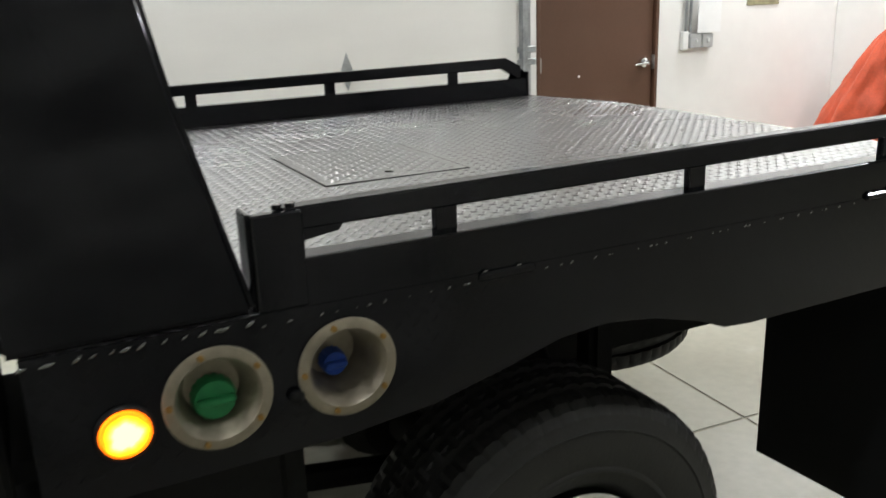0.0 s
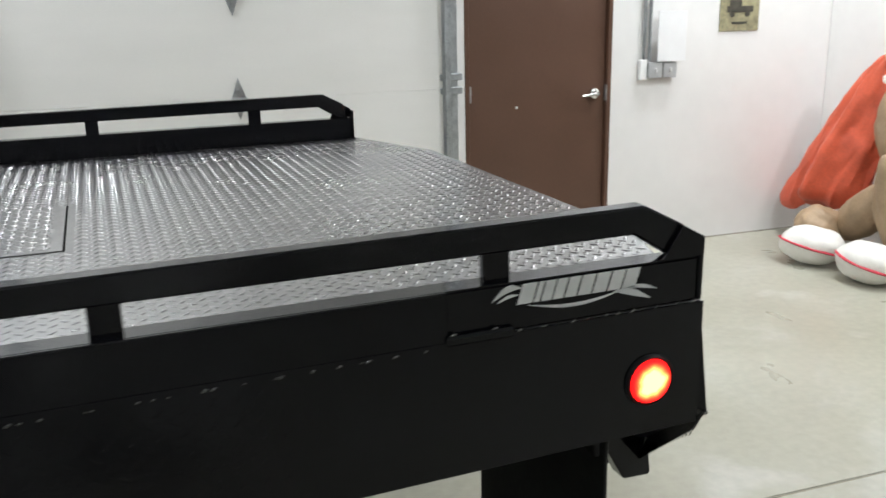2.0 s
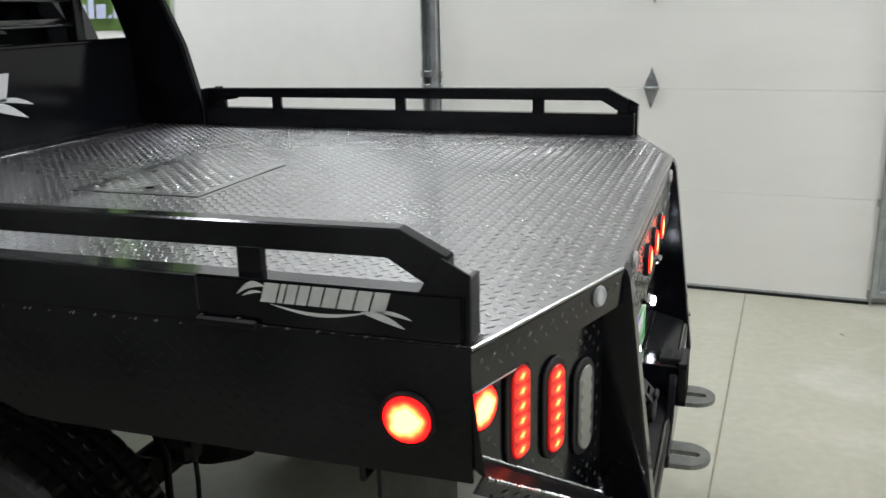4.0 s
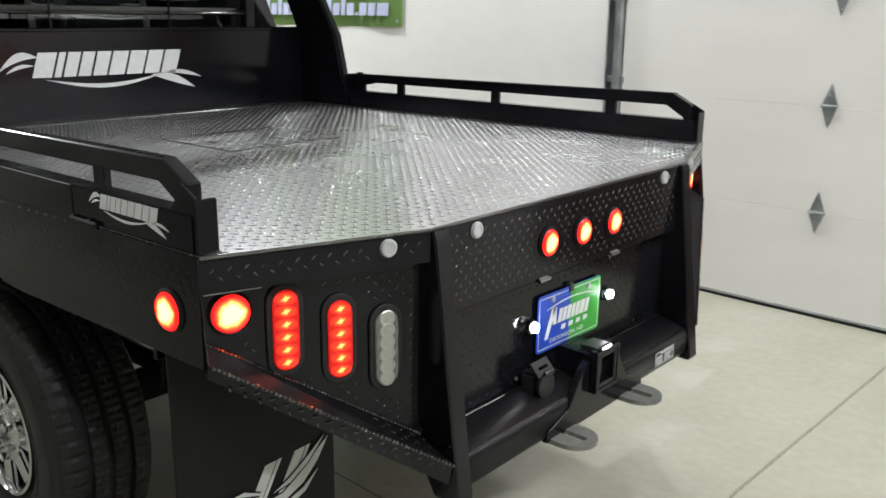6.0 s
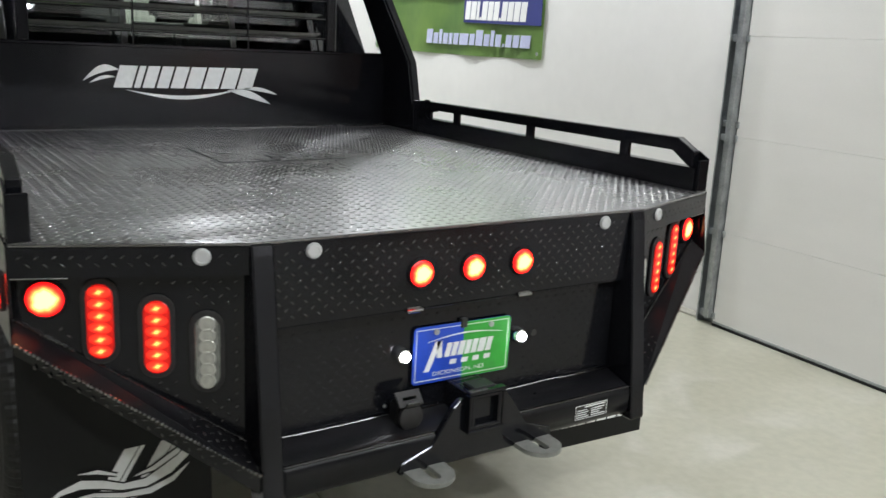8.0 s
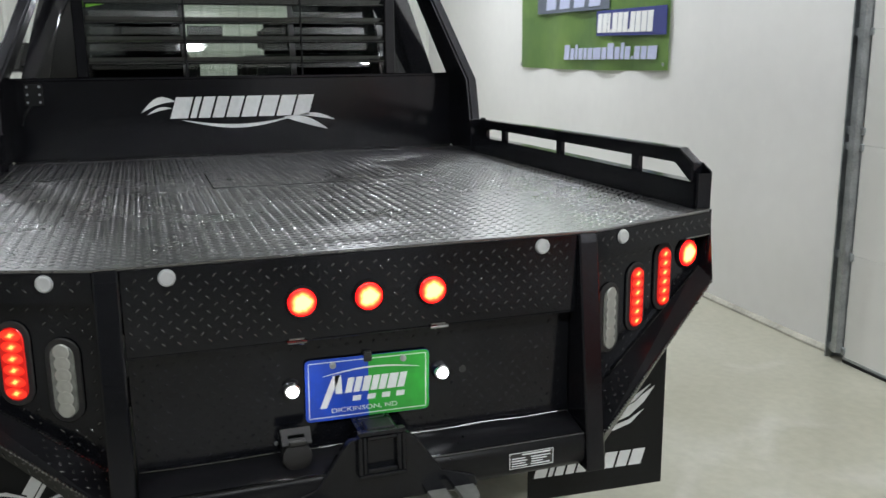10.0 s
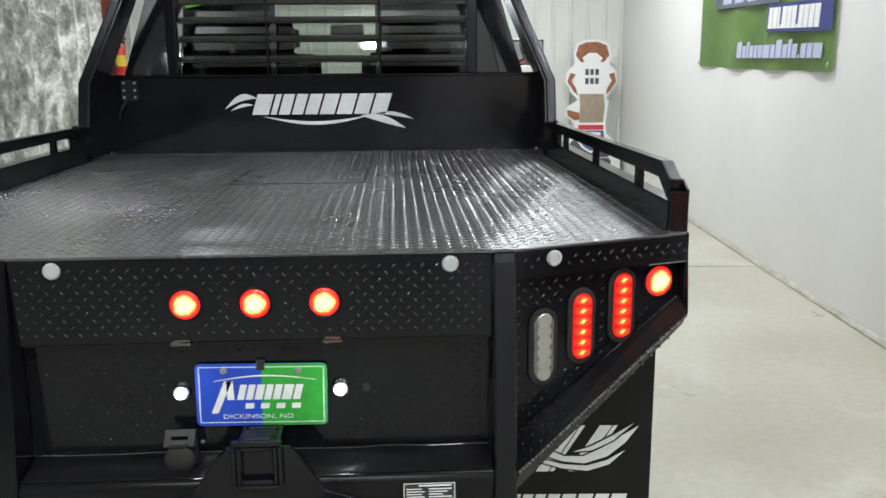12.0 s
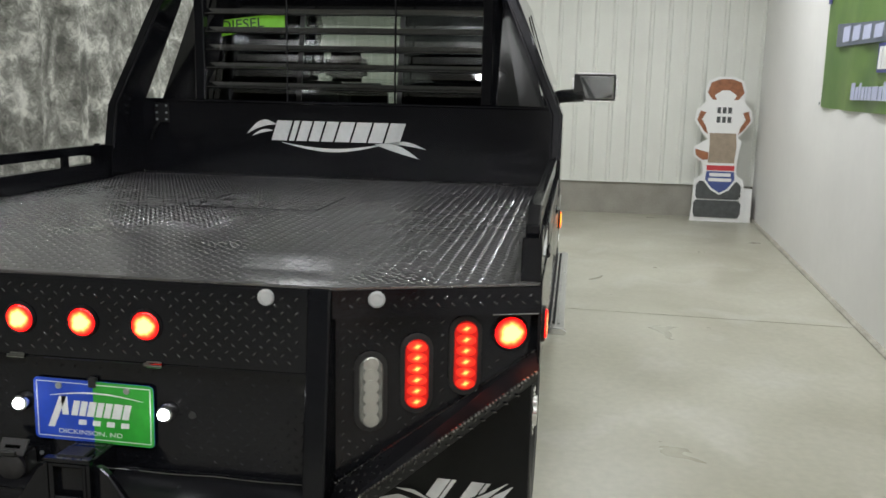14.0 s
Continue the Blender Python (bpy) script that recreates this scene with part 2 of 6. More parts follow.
def curtain_material():
    m = mat("mottled_grey_muslin", (0.5, 0.5, 0.46), 0.85)
    nt = m.node_tree
    n, link = nt.nodes, nt.links.new
    co = n.new("ShaderNodeTexCoord")
    a = n.new("ShaderNodeTexNoise")
    a.inputs["Scale"].default_value, a.inputs["Detail"].default_value, a.inputs["Distortion"].default_value = 1.6, 9, 1.4
    b = n.new("ShaderNodeTexNoise")
    b.inputs["Scale"].default_value, b.inputs["Detail"].default_value, b.inputs["Distortion"].default_value = 6.0, 8, 0.8
    link(co.outputs["Object"], a.inputs["Vector"])
    link(co.outputs["Object"], b.inputs["Vector"])
    c = n.new("ShaderNodeTexNoise")
    c.inputs["Scale"].default_value, c.inputs["Detail"].default_value, c.inputs["Roughness"].default_value, c.inputs["Distortion"].default_value = 15.0, 8, 0.7, 1.6
    link(co.outputs["Object"], c.inputs["Vector"])
    pair = n.new("ShaderNodeMix")
    pair.data_type = "FLOAT"
    pair.inputs[0].default_value = 0.5
    link(b.outputs[0], pair.inputs[2])
    link(c.outputs[0], pair.inputs[3])
    mix = n.new("ShaderNodeMix")
    mix.data_type = "FLOAT"
    mix.inputs[0].default_value = 0.58
    link(a.outputs[0], mix.inputs[2])
    link(pair.outputs[0], mix.inputs[3])
    ramp = n.new("ShaderNodeValToRGB")
    e = ramp.color_ramp.elements
    e[0].position, e[0].color = 0.42, (0.12, 0.12, 0.105, 1)
    e[1].position, e[1].color = 0.585, (0.8, 0.8, 0.74, 1)
    mid = e.new(0.5)
    mid.color = (0.32, 0.32, 0.285, 1)
    link(mix.outputs[0], ramp.inputs[0])
    link(ramp.outputs[0], n["Principled BSDF"].inputs["Base Color"])
    return m


MUSLIN = curtain_material()


def concrete_material():
    """Sealed concrete: cloudy yellowish ground with whitish worn patches."""
    m = bpy.data.materials.new("sealed_concrete")
    m.use_nodes = True
    n, link = m.node_tree.nodes, m.node_tree.links.new
    co = n.new("ShaderNodeTexCoord")
    noises = []
    for scale, detail, warp in ((0.8, 2.0, 0.5), (1.9, 5.0, 1.0), (22.0, 3.0, 0.0)):
        t = n.new("ShaderNodeTexNoise")
        t.inputs["Scale"].default_value, t.inputs["Detail"].default_value, t.inputs["Distortion"].default_value = scale, detail, warp
        link(co.outputs["Object"], t.inputs["Vector"])
        noises.append(t)
    ground = n.new("ShaderNodeValToRGB")
    e = ground.color_ramp.elements
    e[0].position, e[0].color = 0.3, (0.315, 0.303, 0.232, 1)
    e[1].position, e[1].color = 0.7, (0.415, 0.408, 0.335, 1)
    link(noises[0].outputs[0], ground.inputs[0])
    worn = n.new("ShaderNodeMapRange")
    worn.interpolation_type = "SMOOTHSTEP"
    worn.inputs[1].default_value, worn.inputs[2].default_value, worn.inputs[4].default_value = 0.5, 0.72, 0.55
    link(noises[1].outputs[0], worn.inputs[0])
    mix = n.new("ShaderNodeMix")
    mix.data_type = "RGBA"
    mix.inputs[7].default_value = (0.475, 0.47, 0.42, 1)
    link(worn.outputs[0], mix.inputs[0])
    link(ground.outputs[0], mix.inputs[6])
    speck = n.new("ShaderNodeMapRange")
    speck.inputs[1].default_value, speck.inputs[2].default_value, speck.inputs[3].default_value, speck.inputs[4].default_value = 0.3, 0.7, 0.94, 1.06
    link(noises[2].outputs[0], speck.inputs[0])
    hsv = n.new("ShaderNodeHueSaturation")
    link(speck.outputs[0], hsv.inputs["Value"])
    link(mix.outputs[2], hsv.inputs["Color"])
    b = n["Principled BSDF"]
    link(hsv.outputs[0], b.inputs["Base Color"])
    rr = n.new("ShaderNodeMapRange")
    rr.inputs[1].default_value, rr.inputs[2].default_value, rr.inputs[3].default_value, rr.inputs[4].default_value = 0.3, 0.7, 0.27, 0.42
    link(noises[1].outputs[0], rr.inputs[0])
    link(rr.outputs[0], b.inputs["Roughness"])
    return m


CONCRETE = concrete_material()

# ---- shape helpers ----


def part(name, bm, material, parent=None, label="", smooth=False):
    """One mesh object under a thing or a part."""
    me = bpy.data.meshes.new(name)
    bmesh.ops.recalc_face_normals(bm, faces=bm.faces)
    bm.to_mesh(me)
    bm.free()
    for m in material if isinstance(material, (list, tuple)) else [material]:
        me.materials.append(m)
    if smooth:
        for p in me.polygons:
            p.use_smooth = True
        me.set_sharp_from_angle(angle=radians(40))
    ob = new(name, me)
    ob.parent = parent
    return tagged(ob, label)


def thing(name, label, category, group="", kind="", at=None):
    return tagged(put(new(name), at), label, category, group, kind)


def put(ob, m):
    if m is not None:
        ob.matrix_world = m
    return ob


def bevelled(bm, size, segments=1):
    if size:
        edges = [e for e in bm.edges if len(e.link_faces) == 2 and e.calc_face_angle(0) > 0.5]
        bmesh.ops.bevel(bm, geom=edges, offset=size, segments=segments, affect="EDGES", clamp_overlap=True)
    return bm


def box(x0, x1, y0, y1, z0, z1, bevel=0.0, segments=1, into=None):
    bm = bmesh.new()
    m = Matrix.LocRotScale(((x0 + x1) / 2, (y0 + y1) / 2, (z0 + z1) / 2), None, (abs(x1 - x0), abs(y1 - y0), abs(z1 - z0)))
    bmesh.ops.create_cube(bm, size=1, matrix=m)
    bevelled(bm, bevel, segments)
    return joined(bm, into)


def joined(bm, into):
    """Adds a shape to another one and gives that."""
    if into is None:
        return bm
    me = bpy.data.meshes.new("join")
    bm.to_mesh(me)
    bm.free()
    into.from_mesh(me)
    bpy.data.meshes.remove(me)
    return into


def prism(points, axis, a, b, bevel=0.0, into=None, slant=None):
    """A polygon pushed along an axis; its points are the two other coordinates in order."""
    bm = bmesh.new()

    def full(p, d):
        return {"x": (d, p[0], p[1]), "y": (p[0], d, p[1]), "z": (p[0], p[1], d)}[axis]

    lo = [bm.verts.new(full(p, a)) for p in points]
    hi = [bm.verts.new(full(p, b)) for p in points]
    k = len(points)
    bm.faces.new(lo)
    bm.faces.new(hi[::-1])
    for i in range(k):
        bm.faces.new((lo[i], hi[i], hi[(i + 1) % k], lo[(i + 1) % k]))
    bmesh.ops.recalc_face_normals(bm, faces=bm.faces)
    bevelled(bm, bevel)
    return joined(bm, into)


def holed(outer, holes, axis, a, b):
    """A plate like prism() with holes through it."""
    bm = bmesh.new()

    def full(p, d):
        return {"x": (d, p[0], p[1]), "y": (p[0], d, p[1]), "z": (p[0], p[1], d)}[axis]

    for d in (a, b):
        edges = []
        for loop in (outer, *holes):
            v = [bm.verts.new(full(p, d)) for p in loop]
            edges += [bm.edges.new((v[i], v[(i + 1) % len(v)])) for i in range(len(v))]
        bmesh.ops.triangle_fill(bm, use_beauty=True, use_dissolve=False, edges=edges)
    bm.verts.ensure_lookup_table()
    half, o = len(bm.verts) // 2, 0
    for loop in (outer, *holes):
        k = len(loop)
        for i in range(k):
            j = (i + 1) % k
            bm.faces.new((bm.verts[o + i], bm.verts[o + j], bm.verts[half + o + j], bm.verts[half + o + i]))
        o += k
    bmesh.ops.recalc_face_normals(bm, faces=bm.faces)
    return bm


def circle(x, z, r, n=32):
    return [(x + r * math.cos(2 * math.pi * i / n), z + r * math.sin(2 * math.pi * i / n)) for i in range(n)]


def turned(profile, axis="z", center=(0, 0, 0), steps=24, into=None, notch=None, closed=True):
    """A profile of (radius, height) turned round an axis."""
    bm = bmesh.new()
    rings = []
    for j, (r, h) in enumerate(profile):
        ring = []
        for i in range(steps):
            a = 2 * math.pi * i / steps
            q = r - (notch(i, j) if notch else 0)
            u, v = q * math.cos(a), q * math.sin(a)
            p = {"z": (u, v, h), "y": (u, h, v), "x": (h, u, v)}[axis]
            ring.append(bm.verts.new([p[k] + center[k] for k in range(3)]))
        rings.append(ring)
    for a, b in zip(rings, rings[1:]):
        for i in range(steps):
            bm.faces.new((a[i], a[(i + 1) % steps], b[(i + 1) % steps], b[i]))
    for ring in (rings[0], rings[-1]) if closed else ():
        if (ring[0].co - ring[steps // 2].co).length > 1e-5:
            bm.faces.new(ring)
    bmesh.ops.remove_doubles(bm, verts=bm.verts, dist=1e-6)
    bmesh.ops.recalc_face_normals(bm, faces=bm.faces)
    return joined(bm, into)


def rod(points, radius, steps=8, into=None):
    """A round bar along a line of points."""
    bm = bmesh.new()
    pts = [Vector(p) for p in points]
    rings = []
    for i, p in enumerate(pts):
        d = (pts[min(i + 1, len(pts) - 1)] - pts[max(i - 1, 0)]).normalized()
        side = d.cross(Vector((0, 0, 1)) if abs(d.z) < 0.9 else Vector((1, 0, 0))).normalized()
        up = side.cross(d)
        rings.append([bm.verts.new(p + radius * (math.cos(2 * math.pi * k / steps) * side + math.sin(2 * math.pi * k / steps) * up)) for k in range(steps)])
    for a, b in zip(rings, rings[1:]):
        for k in range(steps):
            bm.faces.new((a[k], a[(k + 1) % steps], b[(k + 1) % steps], b[k]))
    bm.faces.new(rings[0])
    bm.faces.new(rings[-1])
    bmesh.ops.recalc_face_normals(bm, faces=bm.faces)
    return joined(bm, into)


def moved(bm, m):
    bmesh.ops.transform(bm, matrix=m, verts=bm.verts)
    return bm


def plane_at(origin, across, out):
    """A frame whose x runs across, y upwards and z out of a face."""
    z = Vector(out).normalized()
    x = Vector(across).normalized()
    y = z.cross(x)
    return Matrix(((x.x, y.x, z.x, origin[0]), (x.y, y.y, z.y, origin[1]), (x.z, y.z, z.z, origin[2]), (0, 0, 0, 1)))


def treads(name, m, width, height, inside, parent, material, pitch=0.0327, label="", high=0.0016, size=1.0):
    """Raised lugs of tread plate on the face m: two square lattices, one between the other, their lugs crosswise."""
    L, W, H = 0.0125 * size, 0.0044 * size, high
    ring = [(L, 0), (0.45 * L, W), (-0.45 * L, W), (-L, 0), (-0.45 * L, -W), (0.45 * L, -W)]
    base = [(u * a, v * b, c * H) for a, b, c in ((1, 1, 0), (0.86, 0.74, 0.66), (0.55, 0.34, 1.0)) for u, v in ring]
    quads = [(6 * r + k, 6 * r + (k + 1) % 6, 6 * r + 6 + (k + 1) % 6, 6 * r + 6 + k) for r in (0, 1) for k in range(6)] + [(12, 13, 14, 15, 16, 17)]
    verts, faces = [], []
    for i in range(int(2 * width / pitch)):
        for j in range(i % 2, int(2 * height / pitch), 2):
            u, v = (i + 0.5) * pitch / 2, (j + 0.5) * pitch / 2
            if not inside(u, v):
                continue
            s = 0.7071 if i % 2 else -0.7071
            o = len(verts)
            verts += [m @ Vector((u + 0.7071 * a - s * b, v + s * a + 0.7071 * b, c - 0.0002)) for a, b, c in base]
            faces += [tuple(o + k for k in f) for f in quads]
    me = bpy.data.meshes.new(name)
    me.from_pydata(verts, [], faces)
    me.materials.append(material)
    for p in me.polygons:
        p.use_smooth = True
    ob = new(name, me)
    ob.parent = parent
    return tagged(ob, label, kind="stuff")


def flat(points, m, thick, into=None):
    """A thin plate of (u, v) points on the face m."""
    return joined(moved(prism(points, "z", 0.0, thick), m), into)


def slanted_block(u, v, w, h, lean):
    return [(u, v), (u + w, v), (u + w + lean, v + h), (u + lean, v + h)]


def swoosh(u0, v0, u1, v1, sag, width, steps=8):
    """A tapering curved band."""
    top, low = [], []
    for i in range(steps + 1):
        f = i / steps
        s = math.sin(math.pi * f)
        u, v = u0 + (u1 - u0) * f, v0 + (v1 - v0) * f - sag * s
        top.append((u, v + width * 0.5 * s + 0.0006))
        low.append((u, v - width * 0.5 * s - 0.0006))
    return top + low[::-1]


def band(points, widths):
    """A band of changing width along a line of points."""
    top, low = [], []
    for i, ((u, v), w) in enumerate(zip(points, widths)):
        p, q = points[max(i - 1, 0)], points[min(i + 1, len(points) - 1)]
        d = math.hypot(q[0] - p[0], q[1] - p[1])
        nu, nv = -(q[1] - p[1]) / d, (q[0] - p[0]) / d
        h = w / 2 + 0.0005
        top.append((u + nu * h, v + nv * h))
        low.append((u - nu * h, v - nv * h))
    return top + low[::-1]


def lettering(body, size, m, material, parent, wide=1.0, tall=1.0):
    """A readable word as flat letters that start at the origin of the face m."""
    txt = bpy.data.curves.new("word", "FONT")
    txt.body, txt.size, txt.extrude = body, size, 0.0003
    tmp = new("word", txt)
    bpy.context.view_layer.update()
    me = bpy.data.meshes.new_from_object(tmp.evaluated_get(bpy.context.evaluated_depsgraph_get()))
    bpy.data.objects.remove(tmp)
    me.transform(m @ Matrix.Diagonal((wide, tall, 1, 1)))
    me.materials.clear()
    me.materials.append(material)
    word = new("word", me)
    word.parent = parent
    return word


def wordmark(m, length, parent):
    """A maker's mark as plain slanted blocks with swooshes."""
    k = length
    widths = [0.098, 0.042, 0.07, 0.07, 0.078, 0.09, 0.094, 0.09, 0.094]
    u = 0.14
    for w in widths:
        part("emblem_block", flat([(a * k, b * k) for a, b in slanted_block(u, -0.052, w - 0.011, 0.108, 0.035)], m, 0.0012), WHITEVINYL, parent, "white slanted block")
        u += w
    for pts in (swoosh(0.0, -0.02, 0.17, 0.035, -0.03, 0.035), swoosh(0.03, -0.03, 0.15, 0.0, -0.012, 0.016), swoosh(0.2, -0.062, 0.78, -0.056, 0.04, 0.018, 12),
                swoosh(0.72, -0.06, 0.96, -0.13, -0.015, 0.038), swoosh(0.8, -0.05, 1.0, -0.08, -0.012, 0.02)):
        part("emblem_swoosh", flat([(a * k, b * k) for a, b in pts], m, 0.0012), WHITEVINYL, parent, "white swoosh")

# ---- the room ----
# The room stands 2.93 degrees off the truck's line.
RW = Matrix.Translation((0, 2.885, 0)) @ pose(0, 0, 0, 0, 0, -2.93)
BACK, FRONT, LEFT, DEEP = 3.77, -9.95, -6.4, 10.5
GD0, GD1, GDTOP = -1.525, 0.905, 2.68
BD0, BD1, BDTOP = 1.07, 2.072, 2.1


def right_wall():
    bm = bmesh.new()
    d0, d1 = 0.0, 0.2
    box(-10.3, GD0, d0, d1, 0, CEILING, into=bm)
    box(GD0, GD1, d0, d1, GDTOP, CEILING, into=bm)
    box(GD1, BD0, d0, d1, 0, CEILING, into=bm)
    box(BD0, BD1, d0, d1, BDTOP, CEILING, into=bm)
    box(BD1, DEEP + 0.3, d0, d1, 0, CEILING, into=bm)
    return tagged(put(part("wall_right", bm, WALL), RW), "white painted wall with garage door and brown door", "wall", kind="structure")


right_wall()
# cut short past the corner to open the added dark bay
tagged(part("wall_back", box(BACK, BACK + 0.2, 0.7, 2.688, 0, CEILING), WALL), "short white painted wall closing the corner", "wall", kind="structure")
# unseen bay added so the truck's rear faces reflect darkness
tagged(part("added_bay_wall", box(DEEP, DEEP + 0.2, LEFT - 0.2, 2.34, 0, CEILING), WALL), "unseen end wall of an added unlit bay", "wall", kind="structure")
# unseen wall, its distance chosen to dim the truck's left side
tagged(part("wall_left", box(FRONT, DEEP + 0.2, LEFT - 0.2, LEFT, 0, CEILING), WALL), "unseen plain white side wall, set far behind grey backdrop", "wall", kind="structure")
tagged(part("ceiling", box(FRONT - 0.3, DEEP + 0.3, LEFT - 0.3, 3.95, CEILING, CEILING + 0.15), CEIL), "white ceiling over the vehicle bay", "ceiling", kind="structure")


def siding():
    """Ribbed metal sheets over a concrete base."""
    base = tagged(part("wall_front", box(FRONT - 0.2, FRONT, LEFT - 0.2, 3.85, 0, CEILING), KERB), "white ribbed metal siding above a bare concrete base", "wall", kind="structure")
    y = LEFT
    while y < 3.3:
        pts = [(y, 0), (y + 0.085, 0), (y + 0.1, 0.018), (y + 0.13, 0.018), (y + 0.145, 0), (y + 0.23, 0), (y + 0.23, -0.006), (y, -0.006)]
        bm = prism([(FRONT + 0.012 + b, a) for a, b in pts], "z", 0.43, CEILING)
        part("siding_sheet", bm, SIDING, base)
        y += 0.23
    part("drip_edge", box(FRONT + 0.002, FRONT + 0.03, LEFT, 3.39, 0.415, 0.43), SIDING, base)


siding()


def floor():
    """Concrete slabs with sawn joints."""
    base = tagged(part("floor", box(FRONT - 0.2, DEEP + 0.2, LEFT - 0.2, 3.9, -0.2, -0.004), JOINT), "pale sealed concrete floor with sawn joints", "floor", kind="structure")
    turn = Matrix.Translation((0.133, -0.068, 0)) @ pose(0, 0, 0, 0, 0, -2.93)
    xs, ys = [FRONT - 0.6, -4.74, 0.0, 4.74, DEEP + 0.6], [LEFT - 0.6, 0.0, 4.3]
    for x0, x1 in zip(xs, xs[1:]):
        for y0, y1 in zip(ys, ys[1:]):
            part("slab", moved(box(x0 + 0.0035, x1 - 0.0035, y0 + 0.0035, y1 - 0.0035, -0.1, 0.0, 0.003, 2), turn), CONCRETE, base)


floor()
bm = prism([(0.0, 0.0), (-0.035, 0.0), (-0.032, 0.012), (-0.012, 0.03), (0.0, 0.03)], "x", -9.95, GD0 - 0.14, 0.003)
box(BD1 + 0.06, 3.6, -0.008, -0.001, 0.0, 0.009, 0.002, into=bm)
tagged(put(part("baseboard", bm, LIP), RW), "rough pale concrete lip along the wall foot", "trim", kind="structure")


def garage_door():
    door = thing("garage_door", "closed white sectional garage door with diamond hinge plates", "garage door", kind="structure", at=RW)
    n, h = 5, 0.56
    for i in range(n):
        z0, z1 = 0.016 + i * h, (i + 1) * h + 0.012
        bm = box(GD0 - 0.008, GD1 + 0.008, -0.052, -0.004, z0 + (0.004 if i == 0 else -0.0035), z1 - 0.0005, 0.0015)
        panel = part("door_panel", bm, DOORWHITE, door)
        if i:
            x, w = -0.285, 0.035
            bm = bmesh.new()
            prism([(x, z0 + 0.115), (x + w, z0 + 0.02), (x + w, z0 - 0.02), (x, z0 - 0.115), (x - w, z0 - 0.02), (x - w, z0 + 0.02)], "y", -0.06, -0.053, 0.001, bm)
            rod([(x - w - 0.008, -0.064, z0), (x + w + 0.008, -0.064, z0)], 0.008, 8, bm)
            for dz in (0.05, -0.05, 0.08, -0.08):
                turned([(0.0, -0.067), (0.006, -0.066), (0.007, -0.06)], "y", (x, 0, z0 + dz), 8, bm)
            part("hinge_plate", bm, STEEL, door, "diamond-shaped grey steel hinge plate")
    part("bottom_seal", box(GD0 - 0.006, GD1 + 0.006, -0.06, -0.004, 0.0, 0.016, 0.003), FLAP, door, "black rubber bottom seal")
    part("seal_holder", box(GD0 - 0.006, GD1 + 0.006, -0.057, -0.0525, 0.017, 0.03, 0.001), STEEL, door, "bright metal seal holder")


garage_door()


def door_track(x, side):
    track = thing("door_track", "galvanised steel vertical garage door track with brackets", "door track", "garage door tracks", at=RW)
    bm = box(x - 0.055, x + 0.055, -0.012, -0.002, 0.0, GDTOP + 0.1, 0.002)
    box(x - 0.055, x - 0.045, -0.075, -0.012, 0.0, GDTOP + 0.1, into=bm)
    part("angle", bm, STEEL, track)
    bm = box(x + side * 0.02, x + side * 0.05, -0.095, -0.085, 0.05, GDTOP + 0.1, 0.002)
    box(x + side * 0.042, x + side * 0.05, -0.085, -0.035, 0.05, GDTOP + 0.1, into=bm)
    box(x + side * 0.012, x + side * 0.02, -0.095, -0.05, 0.05, GDTOP + 0.1, into=bm)
    part("channel", bm, STEEL, track)
    for z in (0.06, 0.56, 1.12, 1.2, 1.68, 2.2):
        bm = box(x - 0.07, x + 0.07, -0.06, -0.014, z - 0.02, z + 0.02, 0.004)
        turned([(0.012, -0.075), (0.012, -0.06), (0.0, -0.06)], "y", (x, 0, z), 8, bm)
        part("bracket", bm, STEEL, track)


door_track(GD0 - 0.065, 1)
door_track(GD1 + 0.06, -1)


def brown_door():
    door = thing("door_1", "closed brown painted steel door with silver lever handle", "door", kind="structure", at=RW)
    part("leaf", box(BD0 + 0.03, BD1 - 0.03, 0.028, 0.07, 0.012, BDTOP - 0.03, 0.003), BROWN, door)
    for x0, x1 in ((BD0 + 0.001, BD0 + 0.028), (BD1 - 0.028, BD1 - 0.001)):
        part("jamb", box(x0, x1, -0.004, 0.1, 0.0, BDTOP - 0.002, 0.002), BROWN, door)
    part("head", box(BD0 + 0.028, BD1 - 0.028, -0.004, 0.1, BDTOP - 0.028, BDTOP - 0.002, 0.002), BROWN, door)
    for z in (0.3, 1.08, 1.85):
        bm = rod([(BD0 + 0.042, 0.02, z - 0.05), (BD0 + 0.042, 0.02, z + 0.05)], 0.008)
        part("hinge", bm, STEEL, door)
    x, z = 1.955, 1.05
    bm = turned([(0.033, 0.028), (0.033, -0.006), (0.025, -0.012), (0.013, -0.014), (0.012, -0.05), (0.0, -0.05)], "y", (x, 0, z), 20)
    rod([(x, -0.05, z), (x - 0.03, -0.055, z), (x - 0.07, -0.055, z - 0.004), (x - 0.115, -0.05, z - 0.008)], 0.009, 10, bm)
    part("lever_handle", bm, CHROME, door, "silver lever handle", True)
    part("latch_plate", box(BD1 - 0.034, BD1 - 0.026, -0.002, 0.03, z - 0.05, z + 0.05), STEEL, door)
    part("door_stop_dot", turned([(0.009, 0.028), (0.008, 0.023), (0.0, 0.022)], "y", (1.425, 0, 0.985), 10), PLASTICWHITE, door)


brown_door()


